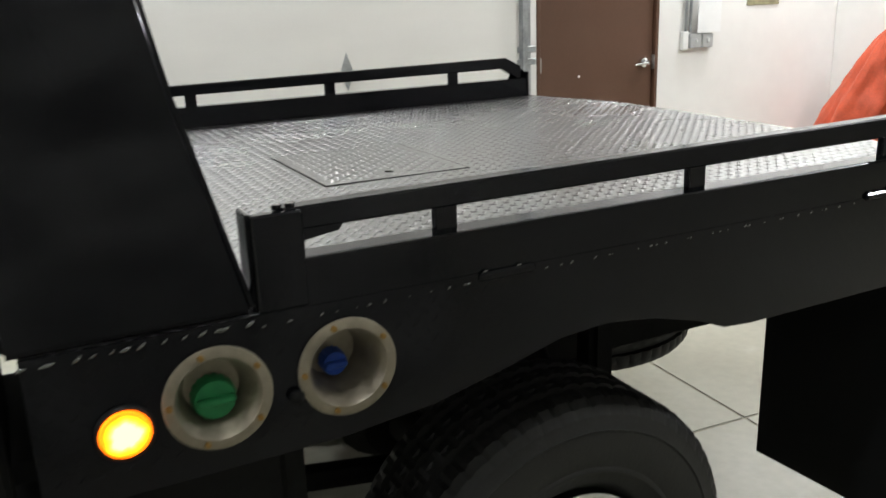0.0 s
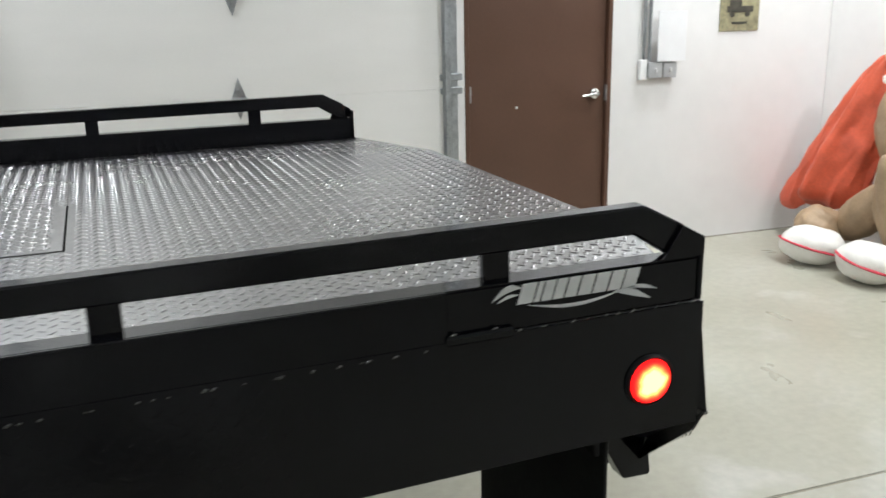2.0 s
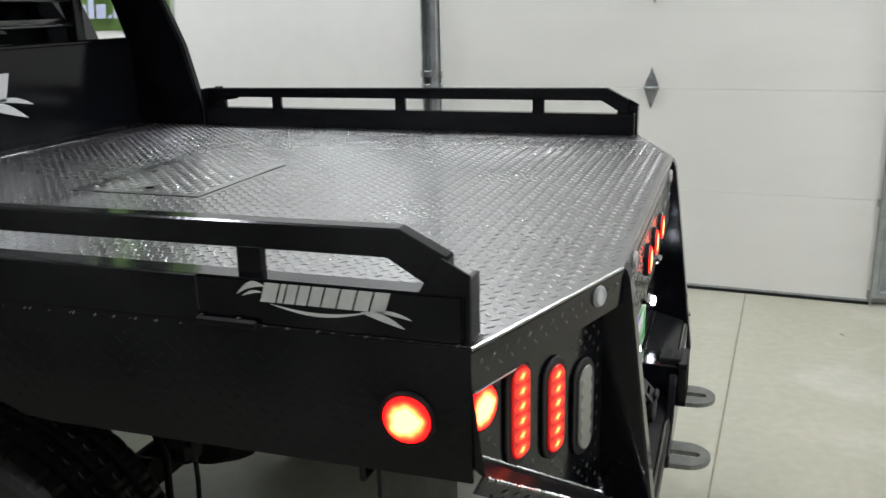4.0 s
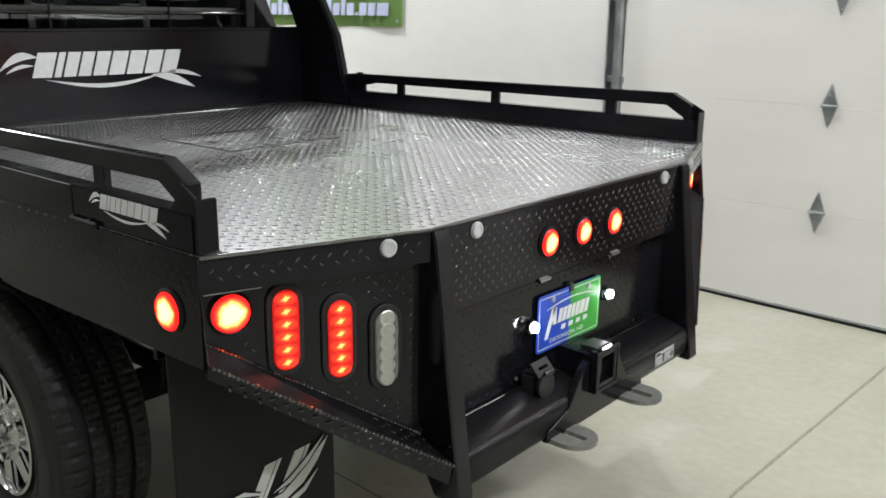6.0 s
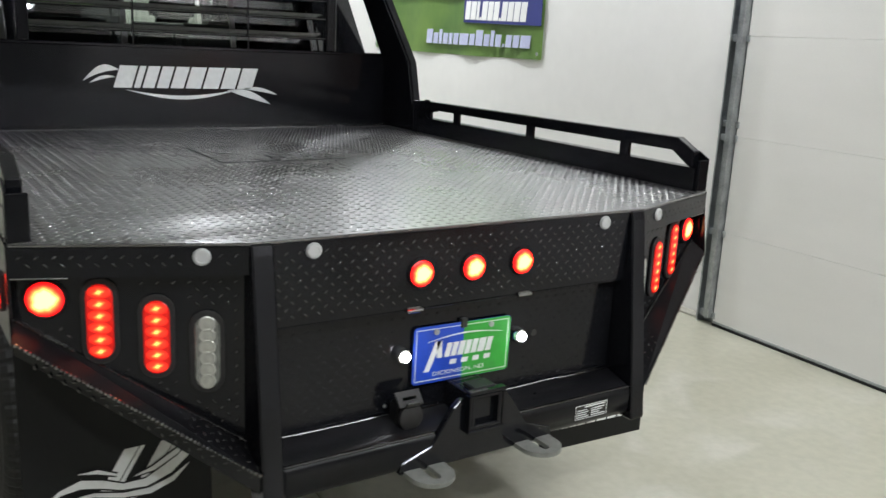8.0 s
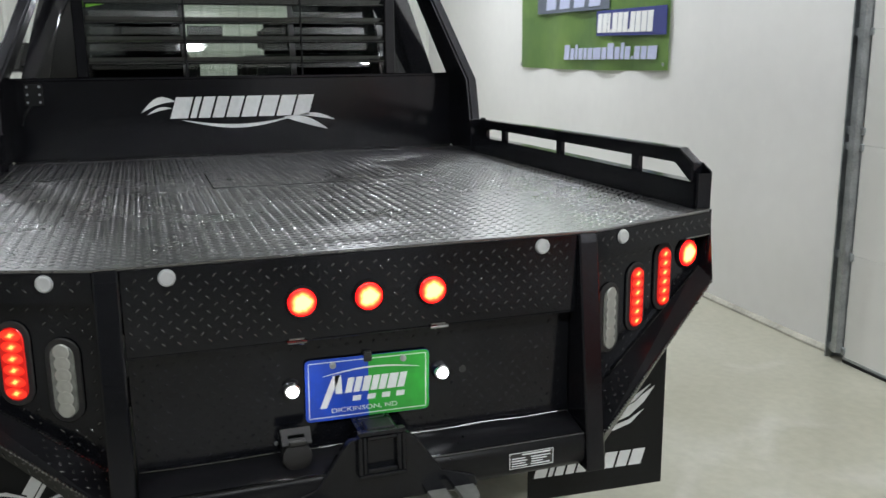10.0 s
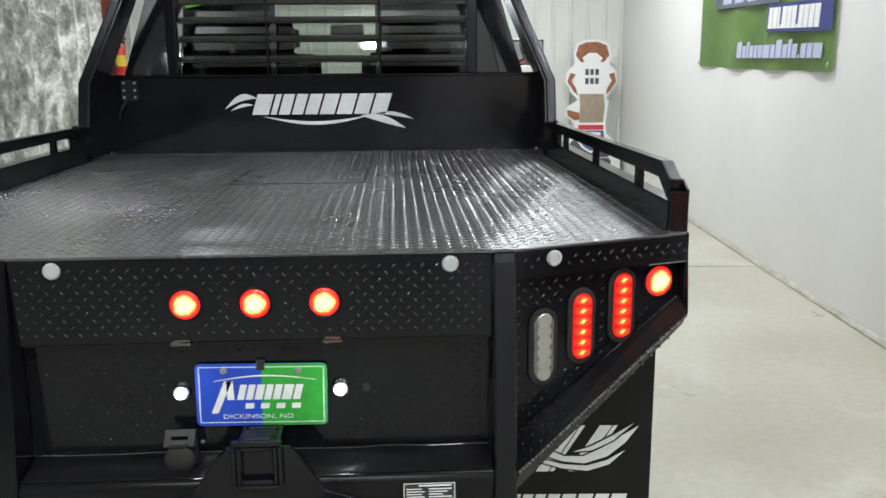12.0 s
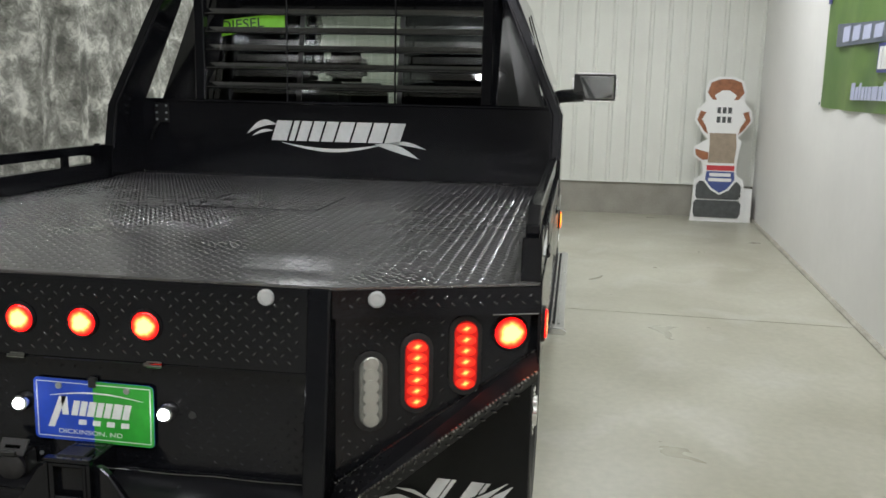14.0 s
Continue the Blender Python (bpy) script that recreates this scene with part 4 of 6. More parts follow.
def side_rail(s):
    """Low rail on one side of the bed."""
    rail = part("side_rail", box(-1.91, -0.168, s * 0.988, s * (SY - 0.004), DZ + 0.0005, 1.223, 0.004, 2), BLACK, truck, "black steel side rail with slots")
    yo, yi = s * (SY - 0.012), s * 0.995
    top = [(-1.86, 1.264), (-0.285, 1.269), (-0.21, 1.2235), (-0.192, 1.2235), (-0.192, 1.275), (-0.266, 1.313), (-1.86, 1.3)]
    part("top_bar", prism(top, "y", min(yo, yi), max(yo, yi), 0.003), BLACK, rail)
    for x0, x1 in ((-1.606, -1.566), (-1.074, -1.033), (-0.536, -0.493)):
        part("post", box(x0, x1, min(yo, yi) + 0.008, max(yo, yi) - 0.008, 1.219, 1.27, 0.002), BLACK, rail)
    # the outer plate laps down over the skirt as far as the rear stake pocket
    ya, yb = sorted((s * (SY - 0.02), s * (SY - 0.0015)))
    lap = [(-1.91, 1.134), (-0.6, 1.145), (-0.6, 1.2225), (-1.91, 1.2225)]
    part("lap_plate", prism(lap, "y", ya, yb, 0.002), BLACK, rail)
    yf = s * (SY + 0.0014)
    bm = box(-1.91, -1.833, min(yf, s * 1.022), max(yf, s * 1.022), DZ + 0.001, 1.298, 0.003)
    box(-1.916, -1.908, min(yo, s * 0.975), max(yo, s * 0.975), DZ + 0.001, 1.298, 0.002, into=bm)
    part("front_post", bm, BLACK, rail)
    bm = prism([(-1.833, 1.266), (-1.768, 1.266), (-1.775, 1.256), (-1.833, 1.248)], "y", s * 1.02, s * 1.03)
    part("gusset", bm, BLACK, rail)
    yb = sorted((s * (SY - 0.01), s * (SY - 0.004)))
    part("end_plate", prism([(-0.235, 1.2225), (-0.168, 1.2225), (-0.157, 1.2225), (-0.157, 1.254), (-0.2, 1.277)], "y", yb[0], yb[1], 0.001), BLACK, rail)
    yb = sorted((s * 0.99, s * (SY - 0.0045)))
    part("end_flange", box(-0.166, -0.156, yb[0], yb[1], DZ + 0.001, 1.25, 0.002), BLACK, rail)
    for x in (-1.865, -1.845):
        part("bolt_head", turned([(0.008, 1.298), (0.008, 1.306), (0.0, 1.306)], "z", (x, s * 1.018, 0), 8), BLACK, rail)
    for x0, x1, y, z, zz, step in ((-1.91, -0.62, SY - 0.001, 1.129, 1.14, 0.03), (-0.49, -0.16, SY - 0.001, DZ + 0.001, DZ + 0.002, 0.03)):
        weld("weld_bead", [(x0, s * y, z), (x1, s * y, zz)], rail, step=step, size=0.002, tall=2.4, uneven=0.5)
    weld("end_bead", [(-0.155, s * 0.99, DZ + 0.001), (-0.155, s * 1.03, DZ + 0.001)], rail, step=0.006, size=0.0034)
    for x, z in ((-1.485, 1.132), (-0.55, 1.142)):
        ya, yb = sorted((s * (SY - 0.004), s * (SY + 0.007)))
        part("stake_lip", box(x - 0.055, x + 0.055, ya, yb, z, z + 0.016, 0.004), BLACK, rail)
        weld("lip_bead", [(x - 0.05, s * (SY + 0.002), z + 0.017), (x + 0.05, s * (SY + 0.002), z + 0.017)], rail, step=0.035, size=0.0024, tall=2.0, uneven=0.5)
    m = plane_at((-0.53, s * (SY - 0.0042), 1.203), (1, 0, 0), (0, -1, 0)) if s < 0 else plane_at((-0.25, s * (SY - 0.0042), 1.203), (-1, 0, 0), (0, 1, 0))
    wordmark(m, 0.285, rail)
    return rail


for s in (-1, 1):
    side_rail(s)


def skirt(s):
    pts = [(CX, 1.147), (CX, 0.934), (-0.91, 0.929), (-0.983, 0.934), (-1.049, 0.961), (-1.16, 0.99), (-1.27, 1.004), (-1.375, 0.996), (-1.5, 0.962),
           (-1.63, 0.932), (-1.8, 0.915), (BED, 0.91), (BED, 1.147)]
    holes = [circle(-1.984, 1.033, 0.065), circle(-1.78, 1.036, 0.064)] if s < 0 else []
    sk = part("side_skirt", holed(pts, holes, "y", s * SY, s * (SY - 0.006)), BLACK, truck, "black side skirt with wheel arch")
    if s < 0:
        m = plane_at((BED, s * SY, 0.93), (1, 0, 0), (0, -1, 0))
        treads("skirt_tread", m, 2.09, 0.2, lambda u, v: v < 0.195 and arch_free(BED + u, 0.93 + v) and not near_fitting(BED + u, 0.93 + v), sk, BLACK, high=0.0003)
    else:
        m = plane_at((CX, s * SY, 0.93), (-1, 0, 0), (0, 1, 0))
        treads("skirt_tread", m, 2.09, 0.2, lambda u, v: v < 0.195 and arch_free(CX - u, 0.93 + v) and not near_fitting(CX - u, 0.93 + v), sk, BLACK, high=0.0003)
    return sk


def arch_free(x, z):
    if -1.7 < x < -1.0:
        return z > 1.03
    return z > 0.95


def near_fitting(x, z):
    return math.hypot(x + 1.984, z - 1.033) < 0.1 or math.hypot(x + 1.78, z - 1.036) < 0.1 or math.hypot(x + 2.119, z - 1.012) < 0.05 or math.hypot(x + 0.252, z - 1.027) < 0.06


for s in (-1, 1):
    skirt(s)


def round_light(name, m, radius, lens, glow, parent, label):
    """A round lamp in a rubber ring, its face on m."""
    ring = moved(turned([(radius * 1.05, -0.006), (radius * 1.24, -0.002), (radius * 1.24, 0.003), (radius * 1.14, 0.007), (radius * 1.04, 0.005)], "z", steps=28), m)
    light = part(name, ring, FLAP, parent, label, True)
    bm = moved(turned([(radius * 1.07, -0.004), (radius * 1.06, 0.005), (radius * 0.92, 0.009), (radius * 0.8, 0.0095), (0.0, 0.0095)], "z", steps=28), m)
    part("lens", bm, lens, light, "", True)
    # diodes' glow painted as rings of stepped emission, palest in the lobed middle
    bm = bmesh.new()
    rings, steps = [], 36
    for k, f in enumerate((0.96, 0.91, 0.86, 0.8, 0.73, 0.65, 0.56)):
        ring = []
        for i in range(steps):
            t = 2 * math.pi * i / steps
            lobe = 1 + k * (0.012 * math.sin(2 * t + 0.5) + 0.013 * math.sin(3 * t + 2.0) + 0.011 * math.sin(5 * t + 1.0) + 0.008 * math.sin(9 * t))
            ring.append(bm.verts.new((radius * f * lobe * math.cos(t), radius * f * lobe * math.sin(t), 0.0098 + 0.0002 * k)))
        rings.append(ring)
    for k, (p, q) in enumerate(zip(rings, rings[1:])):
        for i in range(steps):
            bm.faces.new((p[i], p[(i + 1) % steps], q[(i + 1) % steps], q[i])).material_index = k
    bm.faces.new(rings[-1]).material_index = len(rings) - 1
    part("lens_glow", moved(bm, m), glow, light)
    return light


def stadium(w, h, steps=8):
    r = w / 2
    top = [(r * math.cos(math.pi * i / steps), h / 2 - r + r * math.sin(math.pi * i / steps)) for i in range(steps + 1)]
    low = [(-r * math.cos(math.pi * i / steps), -h / 2 + r - r * math.sin(math.pi * i / steps)) for i in range(steps + 1)]
    return top + low


def strip_light(m, lit, parent):
    """An oval lamp with six diodes in a rubber grommet."""
    grommet = flat(stadium(0.076, 0.192), m, 0.006)
    bevelled(grommet, 0.002)
    light = part("oval_light", grommet, RUBBER, parent, "lit red oval tail light in a rubber grommet" if lit else "unlit clear oval reversing light in a rubber grommet")
    bm = moved(prism(stadium(0.054, 0.166), "z", 0.006, 0.011, 0.003), m)
    part("lens", bm, REDLENS_DIM if lit else CLEARLENS, light, "", True)
    for k in range(6):
        v = -0.0655 + 0.0262 * k
        if not lit:
            bm = turned([(0.019, 0.0105), (0.016, 0.0125), (0.006, 0.0115), (0.0, 0.0145)], "z", (0, v, 0), 16)
            part("diode", moved(bm, m), REFLECTOR, light, "", True)
            continue
        # one diode: bands of stepped emission paint its glow round a hot slanting core
        bm = bmesh.new()
        rings, steps = [], 20
        for j, (a, b) in enumerate(((0.0225, 0.0129), (0.0165, 0.0112), (0.0105, 0.0072), (0.0072, 0.0046), (0.0042, 0.0026))):
            ring = []
            for i in range(steps):
                t = 2 * math.pi * i / steps
                star = 1 + 0.07 * j * math.cos(4 * t + 0.4)
                x, y = a * star * math.cos(t), b * star * math.sin(t)
                ring.append(bm.verts.new((x - 0.25 * y, v + y + (0.35 * x if j > 1 else 0), 0.0112 + 0.0003 * j)))
            rings.append(ring)
        for j, (p, q) in enumerate(zip(rings, rings[1:])):
            for i in range(steps):
                bm.faces.new((p[i], p[(i + 1) % steps], q[(i + 1) % steps], q[i])).material_index = j
        bm.faces.new(rings[-1]).material_index = len(rings) - 1
        part("diode", moved(bm, m), DIODE, light)
    return light


def face_at(s, y, z, lift=0.0):
    """A place on the slanted corner panel of one side."""
    n = Vector((SY - PY, s * -CX, 0)).normalized()
    across = Vector((-n.y, n.x, 0))
    o = Vector((rear_x(y), s * y, z)) + n * lift
    return plane_at(o, across, n)


def corner_panel(s):
    top, band, u0, u1 = DZ - 0.008, 1.077, 0.672, 0.982
    n = Vector((SY - PY, s * -CX, 0)).normalized()
    back = n * RECESS

    def sheet(points, depth):
        bm = bmesh.new()
        a = [bm.verts.new(p) for p in points]
        b = [bm.verts.new(Vector(p) - depth * n) for p in points]
        bm.faces.new(a)
        bm.faces.new(b[::-1])
        for i in range(len(a)):
            bm.faces.new((a[i], b[i], b[(i + 1) % len(a)], a[(i + 1) % len(a)]))
        return bm

    near, far = Vector((0, s * PY, 0)), Vector((CX, s * SY, 0))

    def up(v, z):
        return Vector((v.x, v.y, z))

    p = part("corner_panel", sheet([up(near - back, band + 0.02), up(far - back, band + 0.02), up(far - back, u1), up(near - back, u0)], 0.005), BLACK, truck, "black tread plate corner panel with lamps")
    part("top_band", sheet([up(near, top), up(far, top), up(far, band), up(near, band)], 0.006), BLACK, p)
    part("band_lip", sheet([up(near - n * 0.006, band), up(far - n * 0.006, band), up(far - n * 0.006, band + 0.004), up(near - n * 0.006, band + 0.004)], RECESS - 0.006), BLACK, p)
    # short glossy rod added only to catch the round lamp's red glint
    part("glint_rod", rod([up(near.lerp(far, 0.76), band) + n * 0.001, up(near.lerp(far, 0.985), band) + n * 0.001], 0.0018, 6), WELD, p, "", True)
    lo, hi = Vector((0.073, s * (PY + 0.004), 0.64)), Vector((CX + 0.02, s * (SY + 0.001), 0.947))
    part("sloped_ledge", sheet([up(near - back, u0 - 0.002), up(far - back, u1 - 0.002), hi, lo], 0.005), ROUGHBLACK, p)
    ridge = (hi - lo).normalized()
    top0 = up(near - back, u0 - 0.002)
    fall = (top0 - lo) - ridge * (top0 - lo).dot(ridge)
    rise = ridge.cross(fall).normalized()
    rise = rise if rise.z > 0 else -rise
    deep = fall.length
    first, course = (lo, ridge) if s > 0 else (hi, -ridge)
    led = plane_at(first, course, rise)
    if (led.to_3x3() @ Vector((0, 1, 0))).dot(fall) < 0:
        led = plane_at(first + fall, course, rise)
    led = led @ pose(0, 0, 0.0035)
    treads("ledge_tread", led, (hi - lo).length, deep, lambda u, v: 0.03 < u < (hi - lo).length - 0.03 and 0.012 < v < deep - 0.012, p, LUG, high=0.0016, size=0.54)
    inn = n * 0.02
    drop = Vector((0, 0, 0.055))
    part("lower_flange", sheet([lo - n * 0.003, hi - n * 0.003, hi - inn - drop * 0.6, lo - inn - drop], 0.004), BLACK, p)
    part("corner_return", sheet([up(far, 1.1), up(far - back, 1.1), up(far - back, u1), hi], 0.004), BLACK, p)
    weld("weld_bead", [up(near - back, u0) + n * 0.004, up(far - back, u1) + n * 0.004], p, step=0.009, size=0.0042)
    weld("edge_bead", [lo, hi], p, step=0.01, size=0.0042)
    length = math.hypot(SY - PY, CX)
    fittings = [(y, z) for _, y, z in CORNER]

    def inside(d, v):
        y, z = PY + d * (SY - PY) / length, 0.67 + v
        low = u0 + (u1 - u0) * d / length
        if not (0.012 < d < length - 0.01 and low + 0.015 < z < top - 0.012) or abs(z - band) < 0.014:
            return False
        for yy, zz in fittings:
            if abs(y - yy) < 0.05 and abs(z - zz) < 0.108:
                return False
        return not (abs(y - 0.98) < 0.06 and abs(z - 1.024) < 0.06) and not math.hypot(y - 0.682, z - 1.118) < 0.028

    m = face_at(s, PY if s > 0 else SY, 0.67)
    inner = Matrix.Translation(-back) @ m

    def flip(d):
        return d if s > 0 else length - d
    treads("corner_tread", inner, length, 0.48, lambda u, v: 0.67 + v < band and inside(flip(u), v), p, LUG, high=0.0016, size=0.54)
    treads("band_tread", m, length, 0.48, lambda u, v: 0.67 + v > band and inside(flip(u), v), p, LUG, high=0.0016, size=0.54)
    along = (hi - lo).normalized()
    down = -inn + n * 0.003 - drop * 0.8
    out = along.cross(down).normalized()
    out = out if out.dot(n) > 0 else -out
    run = (hi - lo).length
    start, across = (lo + down, along) if s > 0 else (hi + down, -along)
    f = plane_at(start - n * 0.003, across, out)
    treads("flange_tread", f, run, 0.05, lambda u, v: 0.03 < u < run - 0.03 and 0.008 < v < 0.03, p, LUG, high=0.0016, size=0.54)
    return p


RECESS = 0.034
CORNER = [("red", 0.88, 0.974), ("red", 0.773, 0.935), ("clear", 0.674, 0.896)]
for s in (-1, 1):
    corner_panel(s)
    for kind, y, z in CORNER:
        strip_light(face_at(s, y, z, 0.001 - RECESS), kind == "red", truck)
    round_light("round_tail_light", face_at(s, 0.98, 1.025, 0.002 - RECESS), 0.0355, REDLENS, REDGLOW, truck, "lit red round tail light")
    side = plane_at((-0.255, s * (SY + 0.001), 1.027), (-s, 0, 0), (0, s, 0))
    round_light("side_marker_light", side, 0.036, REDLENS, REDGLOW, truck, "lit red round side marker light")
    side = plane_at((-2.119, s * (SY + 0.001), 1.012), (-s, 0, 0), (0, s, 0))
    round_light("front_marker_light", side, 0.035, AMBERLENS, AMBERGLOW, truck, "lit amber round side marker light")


def cap(m, parent, r=0.019):
    bm = moved(turned([(r, 0.0), (r, 0.003), (r * 0.86, 0.007), (r * 0.62, 0.0078), (r * 0.6, 0.006), (0.0, 0.0058)], "z", steps=22), m)
    return part("plug_button", bm, PLUGGREY, parent, "pale grey round plug button", True)


def tail():
    """Upper and lower rear panels, posts, step and what is fixed to them."""
    up = part("upper_tail_panel", box(-0.006, 0.0, -0.535, 0.535, 0.947, DZ - 0.008, 0.001), BLACK, truck, "black tread plate upper tail panel")
    lower = part("lower_tail_panel", box(-0.04, -0.034, -0.535, 0.535, 0.655, 0.96, 0.001), BLACK, truck, "black tread plate lower tail panel")
    part("panel_lip", box(-0.034, -0.001, -0.535, 0.535, 0.942, 0.9465, 0.001), BLACK, up)

    def clear(u, v):
        y, z = -0.53 + u, 0.96 + v
        return v < 0.17 and min(math.hypot(y - c, z - 1.036) for c in (-0.155, 0, 0.155)) > 0.06 and min(math.hypot(y - c, z - 1.118) for c in (-0.44, 0.44)) > 0.026
    treads("tail_tread", plane_at((0, -0.53, 0.96), (0, 1, 0), (1, 0, 0)), 1.06, 0.18, clear, up, LUG, high=0.0016, size=0.54)

    def clear2(u, v):
        y, z = -0.53 + u, 0.66 + v
        return not (abs(y) < 0.21 and 0.71 < z < 0.905) and not (abs(y + 0.185) < 0.05 and z < 0.77)
    treads("tail_tread", plane_at((-0.034, -0.53, 0.66), (0, 1, 0), (1, 0, 0)), 1.06, 0.28, clear2, lower, BLACK, high=0.0014, size=0.54)
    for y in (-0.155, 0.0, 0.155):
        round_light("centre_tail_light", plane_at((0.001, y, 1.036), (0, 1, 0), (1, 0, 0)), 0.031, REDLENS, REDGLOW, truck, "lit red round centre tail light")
    for y in (-0.44, 0.44):
        cap(plane_at((0.0005, y, 1.118), (0, 1, 0), (1, 0, 0)), up)
    for s in (-1, 1):
        cap(face_at(s, 0.682, 1.119, 0.0005), up)
        side = [(-0.05, DZ - 0.01), (0.004, DZ - 0.004), (0.012, 1.12), (0.085, 0.545), (0.08, 0.537), (0.012, 0.54), (-0.045, 0.64)]
        post = part("rear_post", prism(side, "y", s * 0.537, s * (PY - 0.002), 0.004), BLACK, truck, "tapered black steel rear post")
        for y in (0.548, 0.58):
            part("weld_blob", turned([(0.0, -0.004), (0.006, 0.0), (0.0, 0.004)], "z", (0.03, s * y, 0.93), 8), BLACK, post)
    pts = [(-0.04, 0.66), (-0.036, 0.668), (0.052, 0.645), (0.068, 0.634), (0.072, 0.62), (0.07, 0.57), (0.06, 0.555), (0.0, 0.555), (-0.04, 0.6)]
    bump = part("step_bumper", prism(pts, "y", -0.5355, 0.5355, 0.004), ROUGHBLACK, truck, "folded black steel step bumper", True)
    weld("weld_bead", [(-0.028, -0.5, 0.668), (-0.028, 0.5, 0.668)], bump, step=0.024, size=0.0026, uneven=0.4)
    line = [(-0.0265 + 0.0012 * math.sin(37 * y), y, 0.6675 + 0.0012 * math.sin(23 * y + 1)) for y in [-0.53 + 0.02 * i for i in range(54)]]
    part("weld_seam", rod(line, 0.0026, 6), WELD, bump, "", True)
    # glossy rod added along the fold to bring out its bright line
    part("fold_glint_rod", rod([(0.061, -0.534, 0.6385), (0.061, 0.534, 0.6385)], 0.0045, 8), LOUVRE, bump, "", True)
    for y0 in (-0.17, 0.17):
        bm = box(-0.004, 0.004, y0 - 0.02, y0 + 0.02, 0.936, 0.952, 0.003)
        part("hinge_knuckle", rod([(0.004, y0 - 0.022, 0.944), (0.004, y0 + 0.022, 0.944)], 0.005, 10, bm), WELD, up, "scuffed hinge knuckle")
    part("drain_hole", turned([(0.009, -0.034), (0.009, -0.032), (0.005, -0.032)], "x", (0, 0.243, 0.815), 12), LETTER, lower)
    sticker = part("data_label", box(0.0715, 0.0727, 0.325, 0.445, 0.577, 0.62), FOIL, bump, "black data label with white bars")
    bm = bmesh.new()
    for a, b, c, d in ((0.326, 0.444, 0.6175, 0.619), (0.326, 0.444, 0.578, 0.5795), (0.326, 0.3275, 0.5795, 0.6175), (0.4425, 0.444, 0.5795, 0.6175), (0.36, 0.436, 0.611, 0.6145)):
        box(0.0727, 0.0733, a, b, c, d, into=bm)
    for k in range(4):
        box(0.0727, 0.0733, 0.332, 0.368 + 0.006 * (k % 2), 0.603 - 0.0065 * k, 0.6055 - 0.0065 * k, into=bm)
        box(0.0727, 0.0733, 0.384, 0.436 - 0.01 * (k % 3), 0.603 - 0.0065 * k, 0.6055 - 0.0065 * k, into=bm)
    part("printed_bars", bm, WHITEVINYL, sticker)


tail()


def plate():
    """Show plate with two lit lamps."""
    m = plane_at((-0.026, 0, 0.807), (0, 1, 0), (1, 0, 0)) @ pose(0, 0, 0, 0, 0, -0.8)
    w, h, r = 0.152, 0.0765, 0.012
    corner = []
    for cx, cy, a0 in ((w - r, h - r, 0), (-w + r, h - r, 90), (-w + r, -h + r, 180), (w - r, -h + r, 270)):
        corner += [(cx + r * math.cos(radians(a0 + 30 * i)), cy + r * math.sin(radians(a0 + 30 * i))) for i in range(4)]
    p = part("show_plate", flat(corner, m, 0.0015), PLATEBLUE, truck, "blue and green dealer show plate with white bars")
    part("green_half", flat([(0.0, -h + 0.0005), (w - r, -h + 0.0005)] + [(w - 0.003, -h + 0.004), (w - 0.0005, -h + r), (w - 0.0005, h - r), (w - 0.003, h - 0.004)] + [(w - r, h - 0.0005), (0.0, h - 0.0005)], m @ pose(0, 0, 0.0015), 0.0004), PLATEGREEN, p)
    bm = bmesh.new()
    k = m @ pose(0, 0, 0.0017)
    for a, b, c, d in ((-w + 0.008, w - 0.008, h - 0.0095, h - 0.0075), (-w + 0.008, w - 0.008, -h + 0.0075, -h + 0.0095)):
        flat([(a, c), (b, c), (b, d), (a, d)], k, 0.0006, bm)
    for a in (-w + 0.0075, w - 0.0095):
        flat([(a, -h + 0.008), (a + 0.002, -h + 0.008), (a + 0.002, h - 0.008), (a, h - 0.008)], k, 0.0006, bm)
    part("white_border", bm, WHITEVINYL, p)
    for pts in ([(-0.118, -0.045), (-0.102, -0.045), (-0.068, 0.034), (-0.086, 0.034)], [(-0.082, 0.034), (-0.066, 0.034), (-0.064, -0.012), (-0.08, -0.012)]):
        part("white_stroke", flat(pts, k, 0.0007), WHITEVINYL, p)
    u = -0.058
    for wd in (0.019, 0.019, 0.021, 0.019, 0.02, 0.025, 0.02):
        part("white_block", flat(slanted_block(u, -0.012, wd - 0.003, 0.037, 0.009), k, 0.0007), WHITEVINYL, p)
        u += wd + 0.001
    for i in range(4):
        part("white_bar", flat(slanted_block(-0.04 + i * 0.036, -0.034, 0.02, 0.013, 0.002), k, 0.0006), WHITEVINYL, p)
    lettering("DICKINSON, ND", 0.0165, k @ pose(-0.092, -0.0585, 0.0004), WHITEVINYL, p, 1.33, 0.95)
    part("white_arc", flat(swoosh(-0.11, 0.034, 0.125, 0.036, -0.012, 0.0025, 12), k, 0.0006), WHITEVINYL, p)
    for y in (-0.086, 0.086):
        bm = moved(turned([(0.008, 0.0), (0.008, 0.004), (0.0, 0.005)], "z", (y, 0.06, 0), 10), k)
        part("plate_screw", bm, STEEL, p)
    part("plate_clip", box(-0.034, -0.02, -0.01, 0.01, 0.868, 0.892, 0.002), LETTER, p, "black plate clip")
    for y in (-0.183, 0.183):
        lamp = part("plate_lamp", turned([(0.022, -0.034), (0.022, -0.024), (0.018, -0.014), (0.012, -0.012)], "x", (0, y, 0.82), 18), CHROME, truck, "chrome ringed lit white plate lamp", True)
        part("led_face", turned([(0.0135, -0.013), (0.012, -0.004), (0.0, -0.001)], "x", (0, y, 0.82), 14), WHITELED, lamp, "lit white diode", True)


plate()


